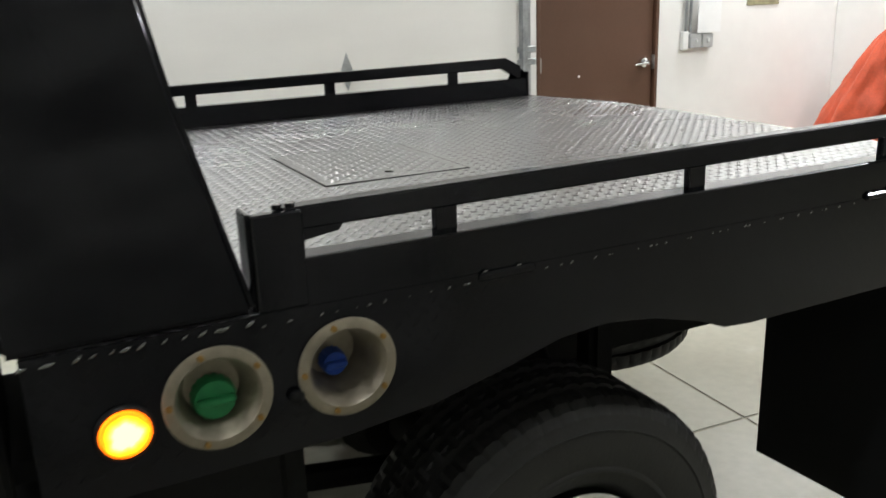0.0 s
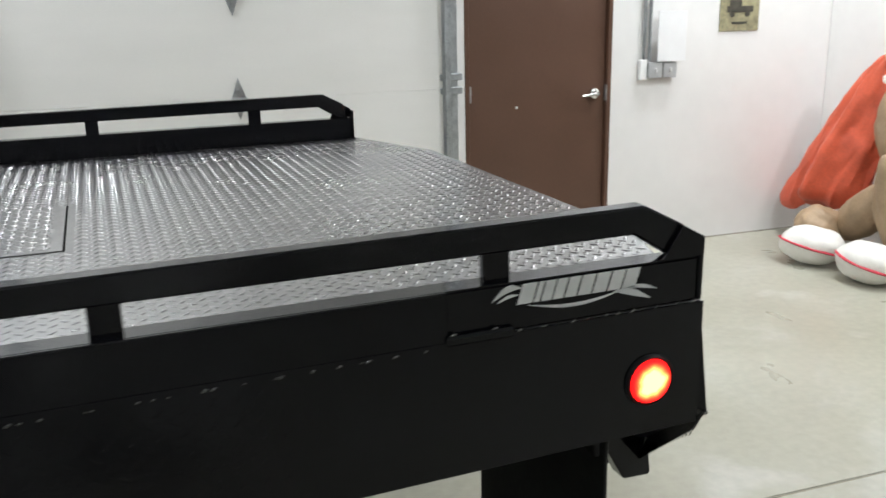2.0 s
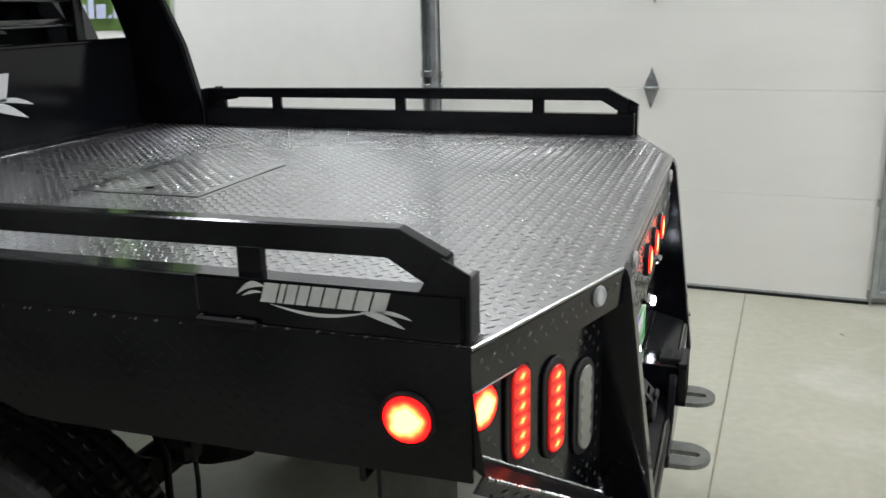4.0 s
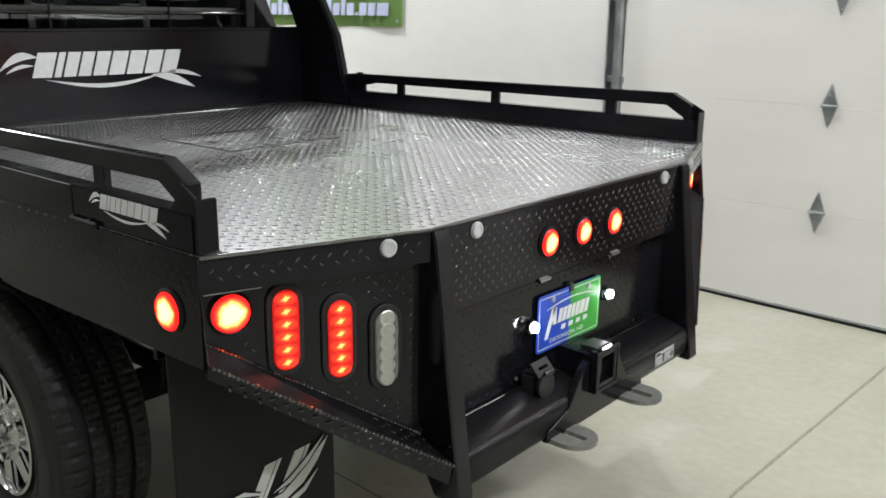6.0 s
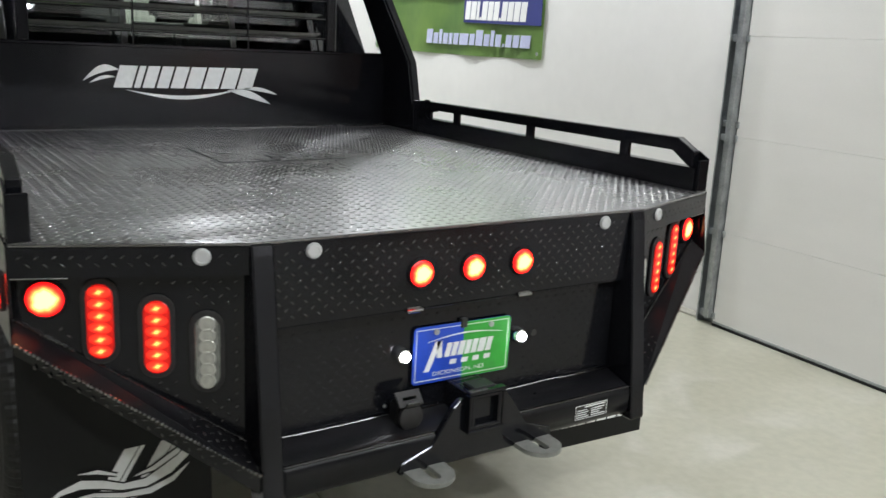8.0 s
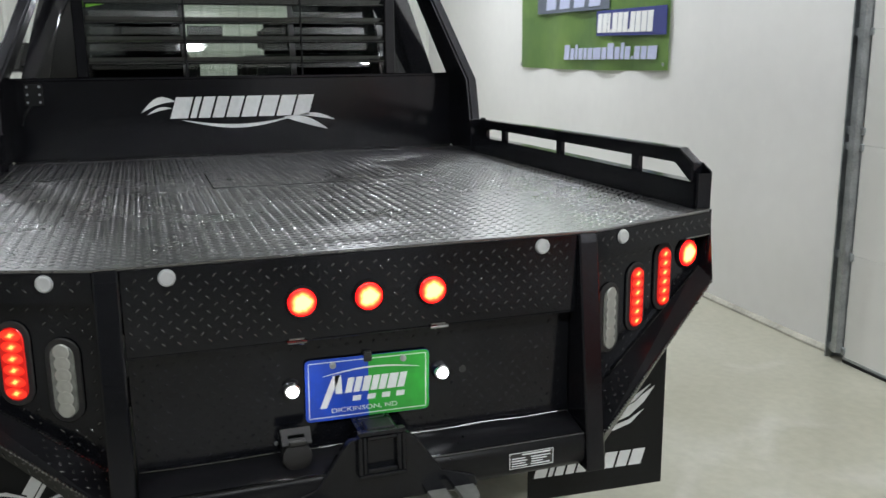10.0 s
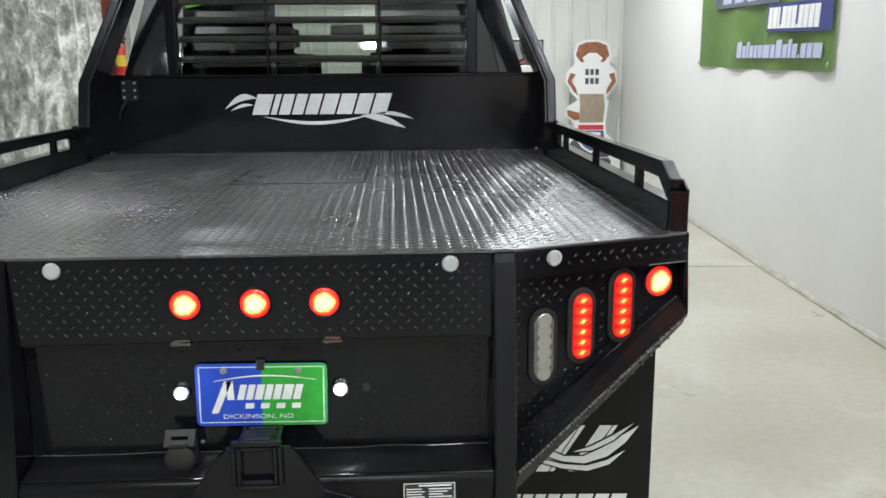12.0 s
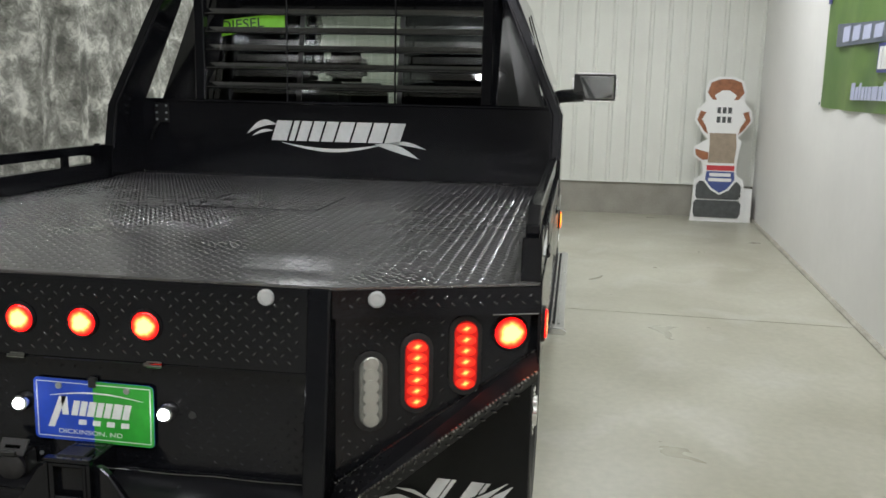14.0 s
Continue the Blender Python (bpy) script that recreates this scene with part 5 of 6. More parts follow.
def hitch():
    """Receiver tube, its brace plate, socket and chain eyes."""
    brace = [(-0.24, 0.553), (0.24, 0.553), (0.235, 0.583), (0.15, 0.612), (0.09, 0.7), (0.07, 0.718), (-0.07, 0.718), (-0.09, 0.7), (-0.15, 0.612), (-0.235, 0.583)]
    h = part("hitch_brace", prism(brace, "x", 0.058, 0.078, 0.003), BLACK, truck, "black steel hitch brace plate")
    bm = bmesh.new()
    box(-0.2, 0.098, -0.047, -0.035, 0.638, 0.732, 0.003, into=bm)
    box(-0.2, 0.098, 0.035, 0.047, 0.638, 0.732, 0.003, into=bm)
    box(-0.2, 0.098, -0.036, 0.036, 0.72, 0.732, 0.003, into=bm)
    box(-0.2, 0.098, -0.036, 0.036, 0.638, 0.65, 0.003, into=bm)
    tube = part("receiver_tube", bm, BLACK, truck, "square hitch receiver tube")
    # dead black plug added in the tube, standing for its deep shade
    part("tube_dark_plug", box(0.035, 0.045, -0.035, 0.035, 0.65, 0.72), GAP, tube)
    bm = box(0.03, 0.085, -0.034, 0.034, 0.733, 0.745, 0.003)
    part("top_tab", bm, ROUGHBLACK, tube)
    bm = bmesh.new()
    for a, b, d, e in ((-0.056, 0.056, 0.732, 0.742), (-0.056, 0.056, 0.628, 0.638), (-0.056, -0.047, 0.638, 0.732), (0.047, 0.056, 0.638, 0.732)):
        box(0.078, 0.1005, a, b, d, e, 0.002, into=bm)
    part("collar", bm, BLACK, tube)
    for s in (-1, 1):
        pts, r = [], 0.058
        cx, cy = 0.112, s * 0.17
        outer = [(0.02, cy - r)] + [(cx + r * math.cos(radians(a)), cy + r * math.sin(radians(a))) for a in range(-90, 91, 15)] + [(0.02, cy + r)]
        inner = [(cx - 0.028 - 0.012 * math.cos(radians(a)), cy + 0.012 * math.sin(radians(a))) for a in range(-90, 91, 30)] + [(cx + 0.022 + 0.012 * math.cos(radians(a)), cy - 0.012 * math.sin(radians(a))) for a in range(-90, 91, 30)]
        bm = bmesh.new()
        rings = []
        for pts, z in ((outer, 0.562), (outer, 0.55)):
            rings.append([bm.verts.new((x, y, z)) for x, y in pts])
        hole = [[bm.verts.new((x, y, z)) for x, y in inner] for z in (0.562, 0.55)]
        for a, b in (rings, hole):
            for i in range(len(a)):
                bm.faces.new((a[i], a[(i + 1) % len(a)], b[(i + 1) % len(b)], b[i]))
        for a, b in zip(rings, hole):
            ea = [bm.edges.get((a[i], a[(i + 1) % len(a)])) for i in range(len(a))]
            eb = [bm.edges.get((b[i], b[(i + 1) % len(b)])) for i in range(len(b))]
            bmesh.ops.triangle_fill(bm, use_beauty=True, use_dissolve=False, edges=ea + eb)
        part("chain_eye", bm, HOOK, h, "grey steel safety chain eye with a slot")
    bm = box(-0.03, 0.02, -0.216, -0.154, 0.645, 0.71, 0.008, 2)
    sock = part("trailer_socket", bm, LETTER, truck, "black trailer wiring socket with hinged lid")
    part("socket_lid", turned([(0.031, 0.02), (0.034, 0.026), (0.034, 0.034), (0.026, 0.039), (0.0, 0.039)], "x", (0, -0.185, 0.678), 20), RUBBER, sock, "scuffed black round lid", True)
    hm = pose(0.018, -0.185, 0.722, 0, 48, 0)
    hinge = part("lid_hinge", moved(box(-0.021, 0.021, -0.035, 0.035, -0.003, 0.003, 0.0015), hm), RUBBER, sock, "grey hinge plate with a slot")
    part("hinge_slot", moved(box(-0.004, 0.004, -0.019, 0.019, 0.0026, 0.0036), hm), GAP, hinge)
    part("hinge_skirt", box(0.034, 0.044, -0.205, -0.165, 0.708, 0.722, 0.003), LETTER, sock)
    for y in (-0.224, -0.146):
        part("socket_screw", turned([(0.005, -0.034), (0.005, -0.03), (0.0, -0.029)], "x", (0, y, 0.69), 8), STEEL, sock)


hitch()


def mud_flap(s):
    f = part("mud_flap", moved(box(-0.004, 0.004, -0.2275, 0.2275, 0.24, 0.95, 0.002), pose(-0.328, s * 0.7925, 0, 0, 0, -s * 3)), FLAP, truck, "black rubber mud flap with white emblem")
    m = pose(-0.328, s * 0.7925, 0, 0, 0, -s * 3) @ plane_at((0.0045, -0.003 if s < 0 else -0.018, 0.483), (0, 1, 0), (1, 0, 0)) @ Matrix.Diagonal((0.962, 0.962, 1, 1))
    for u in (-0.079, 0.015):
        part("emblem_bar", flat(slanted_block(u, -0.048, 0.036, 0.142, 0.088), m, 0.001), WHITEVINYL, f)
        part("emblem_bar", flat(slanted_block(u + 0.04, -0.048, 0.012, 0.142, 0.088), m, 0.001), WHITEVINYL, f)
    bands = [([(-0.19, -0.012), (-0.15, 0.015), (-0.1, 0.025), (-0.05, 0.012), (0.0, -0.008), (0.06, -0.012), (0.12, 0.012), (0.17, 0.05), (0.215, 0.092)],
              [0, 0.012, 0.022, 0.02, 0.016, 0.022, 0.03, 0.024, 0]),
             ([(-0.185, -0.022), (-0.13, -0.012), (-0.07, -0.012), (0.0, -0.032), (0.07, -0.038), (0.13, -0.02), (0.178, 0.017)], [0, 0.008, 0.01, 0.012, 0.016, 0.014, 0]),
             ([(0.03, 0.014), (0.08, 0.024), (0.14, 0.055), (0.2, 0.1)], [0, 0.012, 0.014, 0]), ([(-0.107, 0.055), (-0.06, 0.05), (-0.013, 0.03)], [0, 0.01, 0.004])]
    for i, (pts, widths) in enumerate(bands):
        part("emblem_shade", flat(band(pts, [w + 0.009 for w in widths]), m @ pose(0, 0, 0.0011 + 0.0006 * i), 0.0004), FLAP, f)
        part("emblem_swoosh", flat(band(pts, widths), m @ pose(0, 0, 0.0015 + 0.0006 * i), 0.0004), WHITEVINYL, f)
    u = -0.2 if s > 0 else -0.185
    for wd in (0.047, 0.02, 0.035, 0.035, 0.04, 0.045, 0.048, 0.045, 0.05):
        part("wordmark_block", flat(slanted_block(u, -0.175, wd - 0.006, 0.054, 0.016), m, 0.001), WHITEVINYL, f)
        u += wd + 0.002
    part("hanger_bar", box(-0.345, -0.334, s * 0.5, s * 1.03, 0.9, 0.95, 0.003), BLACK, f)
    return f


for s in (-1, 1):
    mud_flap(s)


def filler(x, z, cap_material, parent, r, depth, low, cap_r):
    """A funnel-shaped fuel filler cup with its cap, let into the skirt."""
    m = plane_at((x, -SY - 0.001, z), (1, 0, 0), (0, -1, 0))
    bm = moved(turned([(r * 0.8, -0.001), (r, 0.0), (r, 0.004), (r * 0.97, 0.006), (r * 0.8, 0.0065), (r * 0.77, 0.003), (r * 0.62, -0.03), (r * 0.52, -depth), (0.0, -depth - 0.002)], "z", steps=40, closed=False), m)
    cup = part("filler_cup", bm, BARE, parent, "dull metal fuel filler cup with brass screws", True)
    bm = moved(turned([(cap_r, -depth), (cap_r, -depth + 0.02), (cap_r * 0.9, -depth + 0.026), (0.0, -depth + 0.027)], "z", (0, -low, 0), 48, notch=lambda i, j: 0.0022 if j < 2 and i % 3 == 0 else 0.0), m)
    joined(moved(box(-cap_r * 0.85, cap_r * 0.85, -low - 0.006, -low + 0.006, -depth + 0.024, -depth + 0.036, 0.003), m), bm)
    part("filler_cap", bm, cap_material, cup, "", True)
    for k in range(5):
        a = 2 * math.pi * k / 5 + 0.6
        bm = moved(turned([(0.0055, 0.005), (0.005, 0.0095), (0.0, 0.01)], "z", (r * 0.885 * math.cos(a), r * 0.885 * math.sin(a), 0), 8), m)
        part("screw", bm, BRASS, cup)
    return cup


filler(-1.984, 1.033, GREENCAP, truck, 0.082, 0.05, 0.014, 0.034)
filler(-1.78, 1.036, BLUECAP, truck, 0.082, 0.085, 0.018, 0.022)
part("rubber_knob", moved(turned([(0.011, 0.0), (0.012, 0.01), (0.006, 0.014), (0.0, 0.014)], "z", steps=12), plane_at((-1.868, -SY - 0.001, 1.007), (1, 0, 0), (0, -1, 0))), FLAP, truck, "small black rubber bumper", True)


def bulkhead():
    """Headboard with logo, slanted side wings and a louvred window guard."""
    hx = -2.24
    hb = part("headboard_panel", box(hx - 0.03, hx, -0.996, 0.996, DZ + 0.001, 1.496, 0.004), BLACK, truck, "black steel headboard with white emblem")
    part("top_fold", box(hx - 0.045, hx + 0.012, -0.985, 0.985, 1.491, 1.506, 0.004), BLACK, hb)
    weld("weld_bead", [(hx + 0.002, -0.97, DZ + 0.002), (hx + 0.002, 0.97, DZ + 0.002)], hb, step=0.01, size=0.004)
    part("floor_seam", box(hx, hx + 0.09, -0.985, 0.985, DZ + 0.0005, DZ + 0.004, 0.001), DECK, hb)
    for s in (-1, 1):
        # the wing stands upright to the bend, then leans in and narrows
        rows = [(-2.262, -1.912, SY, DZ + 0.0005), (-2.262, -1.924, SY, 1.2), (-2.262, -1.996, SY, 1.475), (-2.262, -2.075, 0.79, 2.05)]
        bm = bmesh.new()
        loops = []
        for xa, xb, y, z in rows:
            loops.append([bm.verts.new(p) for p in ((xa, s * y, z), (xb, s * y, z), (xb, s * (y - 0.05), z), (xa, s * (y - 0.05), z))])
        for p, q in zip(loops, loops[1:]):
            for k in range(4):
                bm.faces.new((p[k], p[(k + 1) % 4], q[(k + 1) % 4], q[k]))
        bm.faces.new(loops[0])
        bm.faces.new(loops[-1])
        bmesh.ops.recalc_face_normals(bm, faces=bm.faces)
        bevelled(bm, 0.011, 3)
        wing = part("side_wing", bm, BLACK, truck, "slanted black steel headboard wing", True)
        part("inner_upright", box(-2.275, -2.225, s * 0.686 - 0.024, s * 0.686 + 0.024, 1.504, 2.05, 0.004), BLACK, hb)
        weld("weld_bead", [(BED, s * (SY + 0.001), DZ - 0.013), (-1.912, s * (SY + 0.001), DZ - 0.01)], wing, step=0.022, size=0.0032, tall=2.3, uneven=0.4)
    part("top_tube", box(-2.28, -2.18, -0.79, 0.79, 2.05, 2.11, 0.006), BLACK, hb)
    for z in (1.575, 1.666, 1.75, 1.832, 1.916, 2.0):
        bm = moved(box(-0.02, 0.02, -0.66, 0.665, -0.003, 0.003, 0.0015), pose(-2.252, 0, z, 0, 38, 0))
        joined(moved(rod([(0, -0.66, 0), (0, 0.665, 0)], 0.006, 8), pose(-2.24, 0, z - 0.012)), bm)
        part("louvre_bar", bm, LOUVRE, hb)
    for y in (-0.254, 0.262):
        part("upright_rod", rod([(-2.228, y, 1.5), (-2.228, y, 2.05)], 0.005, 8), BLACK, hb)
    wordmark(plane_at((hx + 0.0005, -0.462, 1.365), (0, 1, 0), (1, 0, 0)), 0.872, hb)
    latch = part("latch_plate", box(hx, hx + 0.006, -0.928, -0.852, 1.39, 1.484, 0.002), FLAP, hb, "black bolted latch plate")
    for y in (-0.915, -0.866):
        for z in (1.405, 1.437, 1.47):
            part("bolt", turned([(0.0055, hx + 0.006), (0.0055, hx + 0.011), (0.0, hx + 0.012)], "x", (0, y, z), 8), STEEL, latch)
    part("latch_lever", rod([(hx + 0.008, -0.905, 1.39), (hx + 0.014, -0.93, 1.355), (hx + 0.014, -0.945, 1.308)], 0.006, 8), FLAP, latch)


bulkhead()


def tyre_mesh(r=0.412, w=0.28):
    h = w / 2
    prof = [(0.192, -h * 0.45), (0.203, -h * 0.7), (0.228, -h * 0.88), (0.252, -h * 0.94), (0.256, -h * 0.975), (0.262, -h * 0.975), (0.266, -h * 0.955), (0.29, -h * 0.99), (0.335, -h), (0.345, -h * 0.985), (0.349, -h * 1.01), (0.354, -h * 0.99), (r - 0.033, -h * 0.955), (r - 0.016, -h * 0.88), (r - 0.004, -h * 0.76)]
    for a in (-0.42, 0.0, 0.42):
        prof += [(r, h * (a - 0.2)), (r, h * (a - 0.07)), (r - 0.014, h * (a - 0.055)), (r - 0.014, h * (a + 0.055)), (r, h * (a + 0.07)), (r, h * (a + 0.2))]
    prof += [(p, -q) for p, q in prof[14::-1]]
    last = len(prof) - 1

    def notch(i, j):
        if j in (14, 15, last - 14, last - 15) and i % 4 == 0:
            return 0.005
        if j in (12, 13, last - 13, last - 12) and i % 4 == 0:
            return 0.0025
        inner = 16 <= j <= last - 16 and prof[j][0] > r - 0.005
        return 0.006 if inner and (i + 2 * j) % 4 == 0 else 0.0
    return turned(prof, "y", steps=240, notch=notch, closed=False)


def wheel(x, y, outward):
    """A tyre on a polished alloy wheel."""
    w = tagged(put(new("wheel"), Matrix.Translation((x, y, 0.412))), "road wheel, black tyre on polished alloy rim")
    w.parent = truck
    o = outward
    if "tyre" in WHEEL:
        for key in ("tyre", "rim", "hub_cap", *range(8)):
            ob = new("lug_nut" if key in range(8) else key, WHEEL[key].data)
            ob.parent = w
            if o > 0:
                ob.matrix_basis = pose(0, 0, 0, 0, 0, 180)
        return w
    WHEEL["tyre"] = part("tyre", tyre_mesh(), TYRE, w, "black truck tyre", True)
    for p in WHEEL["tyre"].data.polygons:
        p.use_smooth = math.hypot(p.center.x, p.center.z) < 0.372
    bm = turned([(0.196, -0.06), (0.2, -0.12), (0.19, -0.122), (0.181, -0.1), (0.174, -0.02), (0.17, 0.09), (0.0, 0.092)], "y", steps=48)
    for k in range(8):
        a = 2 * math.pi * k / 8
        t = box(0.06, 0.184, -0.108, -0.07, -0.034, 0.034, 0.01, 2)
        joined(moved(t, Matrix.Rotation(a, 4, "Y")), bm)
    WHEEL["rim"] = part("rim", bm, CHROME, w, "polished alloy rim", True)
    bm = turned([(0.1, -0.06), (0.1, -0.108), (0.085, -0.118), (0.06, -0.118), (0.055, -0.146), (0.0, -0.15)], "y", steps=32)
    WHEEL["hub_cap"] = part("hub_cap", bm, CHROME, w, "chrome hub cap", True)
    for k in range(8):
        a = 2 * math.pi * (k + 0.5) / 8
        WHEEL[k] = part("lug_nut", turned([(0.013, -0.1), (0.013, -0.134), (0.0, -0.138)], "y", (0.08 * math.cos(a), 0, 0.08 * math.sin(a)), 8), CHROME, w)
    return w


WHEEL = {}
RAX, FAX = -1.3, -5.1
for x in (RAX, FAX):
    wheel(x, -0.858, -1)
    wheel(x, 0.858, 1)


def chassis():
    ch = part("chassis_frame", box(-6.0, -0.06, -0.47, -0.4, 0.64, 0.8, 0.004), UNDER, truck, "dull black chassis rails and axle")
    part("frame_rail", box(-6.0, -0.06, 0.4, 0.47, 0.64, 0.8, 0.004), UNDER, ch)
    for x in (-0.1, -0.75, -1.7, -2.1):
        w = 0.5 if x > -0.2 else 0.93
        part("cross_member", box(x - 0.04, x + 0.04, -w, w, 0.945 if w > 0.6 else 0.8, 1.138, 0.004), UNDER, ch)
    for y in (-0.9, -0.4, 0.4, 0.9):
        part("bed_sill", box(BED + 0.02, -0.2, y - 0.03, y + 0.03, 1.06, 1.139, 0.003), UNDER, ch)
    bm = rod([(RAX, -0.75, 0.4), (RAX, 0.75, 0.4)], 0.055, 16)
    turned([(0.0, -0.17), (0.12, -0.12), (0.17, 0.0), (0.12, 0.12), (0.0, 0.17)], "y", (RAX, 0, 0.4), 20, bm)
    part("rear_axle", bm, UNDER, ch, "", True)
    for s in (-1, 1):
        pts = [(RAX + 0.75 * t, s * 0.52, 0.5 + 0.13 * t * t) for t in (-1, -0.6, -0.25, 0, 0.2)]
        part("leaf_spring", rod(pts, 0.032, 8), UNDER, ch)
        part("bump_stop", box(-1.015, -0.945, s * 0.57, s * 0.65, 0.645, 0.94, 0.015, 2), UNDER, ch)
        part("bump_rubber", turned([(0.02, 0.61), (0.036, 0.625), (0.036, 0.66), (0.0, 0.66)], "z", (-0.98, s * 0.61, 0), 12), FLAP, ch)
    part("brake_cable", rod([(-1.16, -0.6, 0.86), (-1.135, -0.6, 0.79), (-1.11, -0.6, 0.725), (-1.07, -0.6, 0.664), (-1.045, -0.6, 0.604), (-1.04, -0.61, 0.5)], 0.009, 8), FLAP, ch, "", True)
    part("hose", rod([(-0.965, -0.6, 0.64), (-0.963, -0.6, 0.55), (-0.97, -0.6, 0.42)], 0.006, 8), FLAP, ch)
    spare = part("spare_tyre", moved(tyre_mesh(0.4, 0.25), pose(-0.65, 0.0, 0.63, 90, 0, 0)), TYRE, truck, "spare tyre slung flat under the bed", True)
    part("winch_plate", turned([(0.0, 0.58), (0.215, 0.58), (0.215, 0.66), (0.03, 0.68), (0.03, 0.95), (0.0, 0.95)], "z", (-0.65, 0, 0), 28), UNDER, spare)
    # filler box added to keep bright floor out of the gap behind the cab
    part("gap_filler", box(-2.308, -2.276, -0.97, -0.6, 0.5, 1.1, 0.01), UNDER, ch)
    part("tank", box(-3.6, -1.82, -0.95, -0.45, 0.42, 0.93, 0.06, 3), UNDER, ch, "dull black fuel tank")
    part("tank_strap", box(-2.4, -2.36, -0.955, -0.45, 0.415, 0.93, 0.01), FLAP, ch)


chassis()


def cab():
    """Crew cab with tapering roof, glass and seats."""
    x0, x1 = -2.365, -4.95
    c = part("cab_floor", box(x1, x0, -0.95, 0.95, 0.62, 0.72, 0.01), CABPAINT, truck, "glossy black crew cab body")
    belt, roof = 1.42, 2.03

    def quad(name, pts, depth, material, parent=None, label=""):
        bm = bmesh.new()
        v = [Vector(p) for p in pts]
        n = (v[1] - v[0]).cross(v[2] - v[0]).normalized() * depth
        a = [bm.verts.new(p) for p in v]
        b = [bm.verts.new(p - n) for p in v]
        bm.faces.new(a)
        bm.faces.new(b[::-1])
        for i in range(len(a)):
            bm.faces.new((a[i], b[i], b[(i + 1) % len(a)], a[(i + 1) % len(a)]))
        return part(name, bm, material, parent or c, label)

    # back wall below and beside the rear window
    back = part("back_wall", prism([(-0.97, 0.72), (0.97, 0.72), (0.99, 1.15), (0.955, 1.44), (0.935, 1.49), (-0.935, 1.49), (-0.955, 1.44), (-0.99, 1.15)], "x", x0 - 0.04, x0, 0.01), CABPAINT, c)
    for s in (-1, 1):
        quad("rear_pillar", [(x0, s * 0.968, 1.42), (x0 - 0.124, s * 0.79, roof), (x0 - 0.124, s * 0.715, roof), (x0, s * 0.85, 1.42)], -s * 0.02, CABPAINT)
        quad("glass_border", [(x0 - 0.004, s * 0.85, 1.42), (x0 - 0.128, s * 0.715, roof), (x0 - 0.128, s * 0.64, roof), (x0 - 0.004, s * 0.7, 1.42)], -s * 0.012, FRIT, None, "black glass border")
        side = [(s * 0.95, 0.7), (s * 0.99, 0.75), (s * 1.0, 1.0), (s * 0.995, 1.2), (s * 0.972, belt), (s * 0.92, belt), (s * 0.9, 1.1)]
        body = part("cab_side", prism(side, "x", x1, x0 - 0.01, 0.008), CABPAINT, c, "", True)
        part("body_crease", box(x1 + 0.03, x0 - 0.03, min(s * 0.985, s * 0.995), max(s * 0.985, s * 0.995), 1.16, 1.175, 0.002), CABPAINT, body)
        for xd in (-3.38, -4.6):
            bm = rod([(xd + 0.24, s * 0.95, 1.27), (xd + 0.21, s * 0.995, 1.27), (xd + 0.04, s * 0.995, 1.27), (xd, s * 0.95, 1.27)], 0.014, 10)
            part("door_handle", bm, CHROME, body, "chrome pull door handle", True)
        part("lower_cladding", box(x1 + 0.05, x0 - 0.05, min(s * 1.0, s * 1.012), max(s * 1.0, s * 1.012), 0.72, 0.8, 0.004), CHROME, body, "chrome body side moulding")
        for xa, xb in ((x0 - 0.22, x0 - 0.3), (-3.56, -3.66), (x1 + 0.28, x1 + 0.12)):
            quad("side_pillar", [(xa, s * 0.968, belt), (xa - (0.05 if xa > -4 else -0.3), s * 0.788, roof), (xb - (0.05 if xa > -4 else -0.3), s * 0.788, roof), (xb, s * 0.968, belt)], -s * 0.04, CABPAINT)
        quad("quarter_panel", [(x0 - 0.005, s * 0.97, belt), (x0 - 0.128, s * 0.792, roof), (x0 - 0.29, s * 0.792, roof), (x0 - 0.22, s * 0.97, belt)], -s * 0.03, CABPAINT)
        g = quad("side_glass", [(x0 - 0.24, s * 0.958, belt), (x0 - 0.32, s * 0.785, roof - 0.02), (x1 + 0.55, s * 0.785, roof - 0.02), (x1 + 0.16, s * 0.958, belt)], s * 0.004, PRIVACY, None, "dark tinted side glass")
        g.visible_shadow = False
        quad("door_visor", [(-2.78, s * 0.955, 1.62), (-2.74, s * 0.85, 1.95), (-4.3, s * 0.85, 1.95), (-4.4, s * 0.955, 1.62)], -s * 0.006, FRIT, None, "smoked window visor")
    part("roof", prism([(x0 - 0.108, roof - 0.04), (x0 - 0.15, roof + 0.02), (x0 - 0.6, roof + 0.05), (x1 + 1.0, roof + 0.05), (x1 + 0.5, roof), (x1 + 0.5, roof - 0.03)], "y", -0.793, 0.793, 0.01), CABPAINT, c)
    part("rear_header", box(x0 - 0.155, x0 - 0.1, -0.7, 0.7, 1.93, roof - 0.01, 0.008), CABPAINT, c)
    lean = Matrix.Translation((x0 - 0.017, 0, 1.485)) @ pose(0, 0, 0, 0, -11.5, 0) @ Matrix.Translation((0.017 - x0, 0, -1.485))
    g = part("rear_window", moved(box(x0 - 0.02, x0 - 0.014, -0.25, 0.25, 1.485, 1.96), lean), GLASS, c, "tinted sliding rear window")
    g.visible_shadow = False
    for y0, y1 in ((-0.7, -0.251), (0.251, 0.7)):
        pane = part("side_pane", moved(box(x0 - 0.02, x0 - 0.014, y0, y1, 1.485, 1.96), lean), PRIVACY, g, "dark privacy-tinted pane")
        pane.visible_shadow = False
    for y in (-0.25, 0.25):
        part("slider_frame", moved(box(x0 - 0.026, x0 - 0.01, y - 0.012, y + 0.012, 1.49, 1.96), lean), LETTER, g)
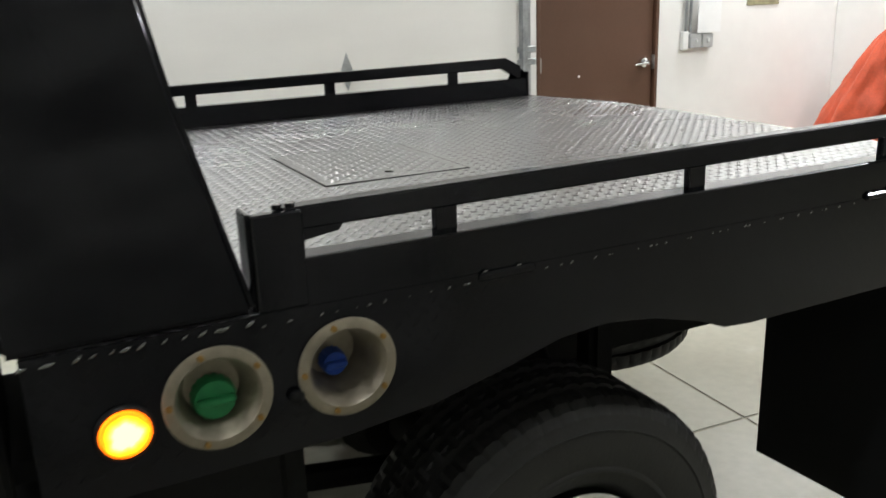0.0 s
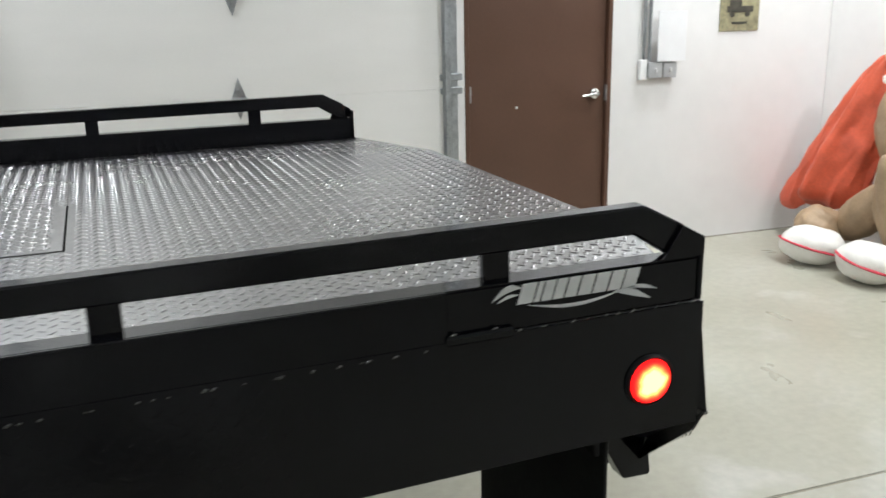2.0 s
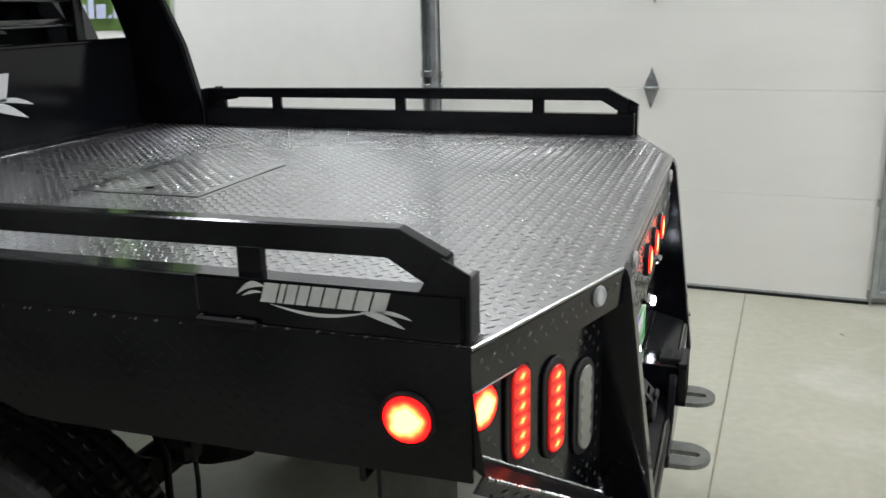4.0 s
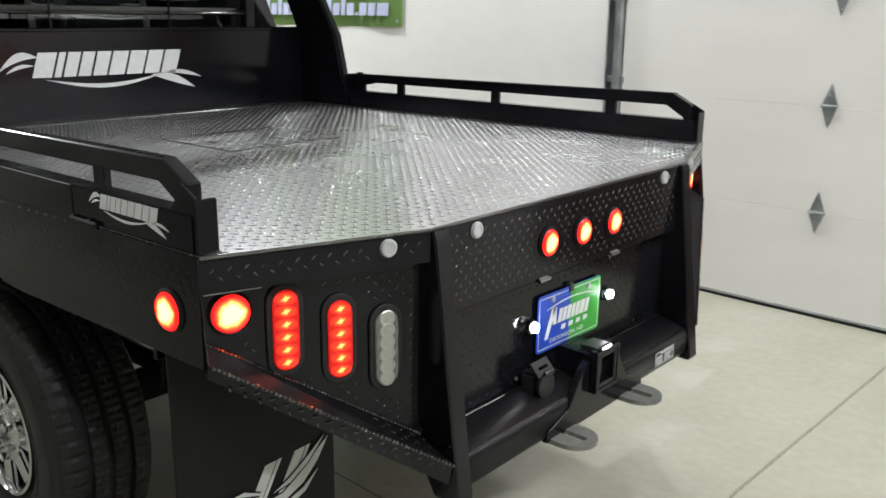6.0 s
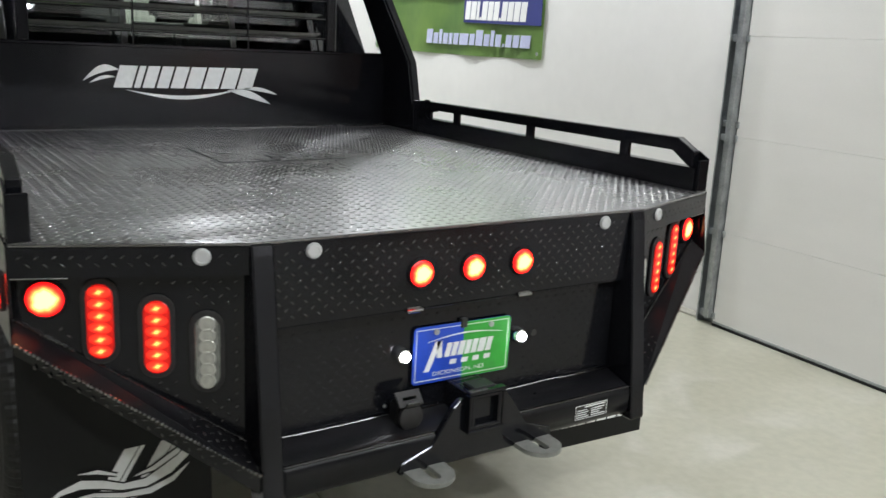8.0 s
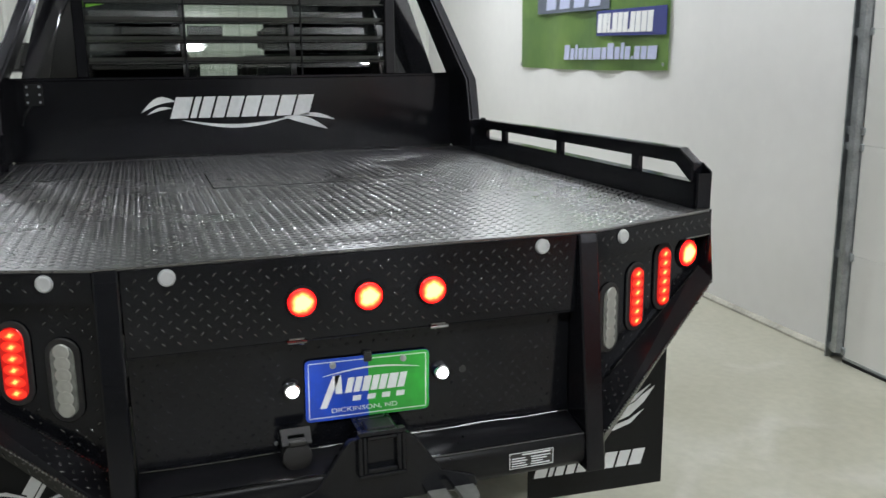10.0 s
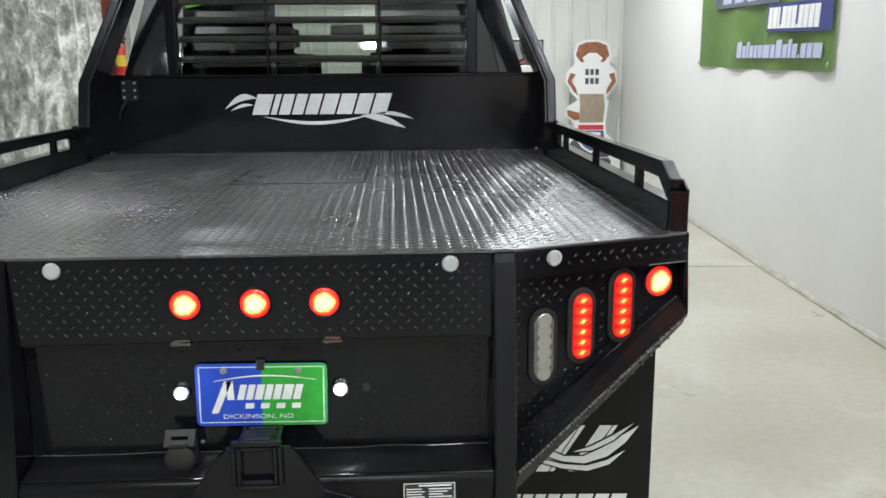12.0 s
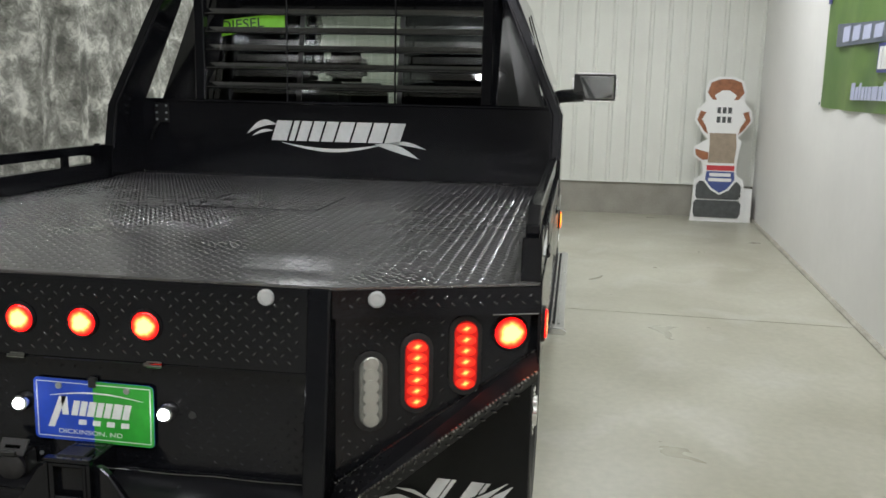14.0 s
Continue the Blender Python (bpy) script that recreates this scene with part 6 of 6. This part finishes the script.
    w = quad("windscreen", [(x1 + 0.02, -0.9, belt - 0.02), (x1 + 0.5, -0.74, roof - 0.02), (x1 + 0.5, 0.74, roof - 0.02), (x1 + 0.02, 0.9, belt - 0.02)], 0.005, CLEARGLASS, None, "clear windscreen")
    w.visible_shadow = False
    part("dashboard", box(x1 + 0.05, x1 + 0.45, -0.92, 0.92, 1.05, 1.4, 0.05, 3), CABIN, c)
    part("centre_mirror", box(x1 + 0.42, x1 + 0.45, -0.12, 0.12, 1.74, 1.81, 0.01), LETTER, c, "interior mirror")
    for x in (-3.05, -4.05):
        for y in (-0.42, 0.42):
            seat = part("seat", box(x - 0.52, x, y - 0.27, y + 0.27, 0.95, 1.12, 0.05, 3), CABIN, c, "dark cloth cab seat")
            bm = moved(box(-0.08, 0.08, -0.27, 0.27, 0.0, 0.56, 0.05, 3), pose(x - 0.02, y, 1.05, 0, 10, 0))
            part("seat_back", bm, CABIN, seat)
            part("headrest", moved(box(-0.05, 0.05, -0.14, 0.14, 0.0, 0.19, 0.04, 3), pose(x + 0.1, y, 1.61, 0, 8, 0)), CABIN, seat)
    part("roof_light", turned([(0.07, 1.925), (0.06, 1.9), (0.0, 1.895)], "z", (-3.4, 0, 0.1), 16), PLASTICWHITE, c)
    # lime sticker with its word on the rear glass
    m = lean @ plane_at((x0 - 0.0135, -0.705, 1.808), (0, 1, 0), (1, 0, 0))
    st = part("window_sticker", flat([(0, 0.0), (0.17, 0.035), (0.365, 0.05), (0.36, 0.13), (0.0, 0.085)], m, 0.001), LIME, g, "lime green sticker with black word")
    lettering("DIESEL", 0.078, m @ pose(0.035, 0.036, 0.0015, 0, 0, 6), LETTER, st, 0.98, 0.9)
    return c


cab()


def mirror(s):
    arm = part("mirror_arm", rod([(-4.2, s * 0.93, 1.525), (-4.16, s * 1.0, 1.545), (-4.15, s * 1.14, 1.555)], 0.045, 10), CABPAINT, truck, "black mirror arm", True)
    bm = box(-4.26, -4.12, s * 1.06, s * 1.355, 1.512, 1.702, 0.035, 3)
    part("mirror_shell", bm, CHROME, arm, "chrome towing mirror shell", True)
    part("mirror_bezel", box(-4.126, -4.1165, s * 1.072, s * 1.343, 1.522, 1.692, 0.004), LETTER, arm, "black mirror bezel")
    m = pose(-4.106, s * 1.2075, 1.607, 0, 3, -s * 9)
    part("mirror_glass", moved(box(-0.002, 0.002, -0.122, 0.122, -0.072, 0.072, 0.0015), m), MIRROR, arm, "mirror glass turned to the driver")


MIRROR = mat("mirror_glass", (0.8, 0.82, 0.82), 0.02, 1.0)
for s in (-1, 1):
    mirror(s)


def running_board(s):
    b = part("running_board", box(-4.66, -2.52, min(s * 0.955, s * 1.085), max(s * 0.955, s * 1.085), 0.375, 0.4, 0.008, 2), ALLOY, truck, "ribbed bright running board")
    for y in (0.975, 1.0, 1.025, 1.05):
        part("grip_strip", box(-4.6, -2.6, min(s * y, s * (y + 0.014)), max(s * y, s * (y + 0.014)), 0.4, 0.404, 0.001), UNDER if y in (1.0, 1.025) else ALLOY, b)
    pts = [(s * 0.95, 0.37), (s * 1.09, 0.37), (s * 1.1, 0.39), (s * 1.08, 0.406), (s * 0.95, 0.406)]
    part("end_cap", prism([(y, z) for y, z in pts], "x", -2.52, -2.49, 0.004), CHROME, b)
    for x in (-2.8, -4.4):
        part("bracket", rod([(x, s * 1.0, 0.37), (x, s * 0.8, 0.45), (x, s * 0.46, 0.8)], 0.018, 8), UNDER, b)


for s in (-1, 1):
    running_board(s)


def nose():
    """Bonnet and front wings, closing the truck's front."""
    bm = box(-6.0, -4.88, -0.86, 0.86, 0.75, 1.36, 0.09, 3)
    n = part("bonnet", bm, CABPAINT, truck, "glossy black bonnet and nose", True)
    for s in (-1, 1):
        pts = [(-4.89, 1.0), (-4.89, 1.36), (-5.95, 1.28), (-6.0, 0.75), (-5.62, 0.75), (-5.45, 0.93), (-5.1, 1.0)]
        part("front_wing", prism(pts, "y", s * 0.86, s * 0.99, 0.02), CABPAINT, n)
    part("front_bumper", box(-6.2, -6.02, -0.98, 0.98, 0.5, 0.74, 0.04, 3), CHROME, n, "chrome front bumper")


nose()
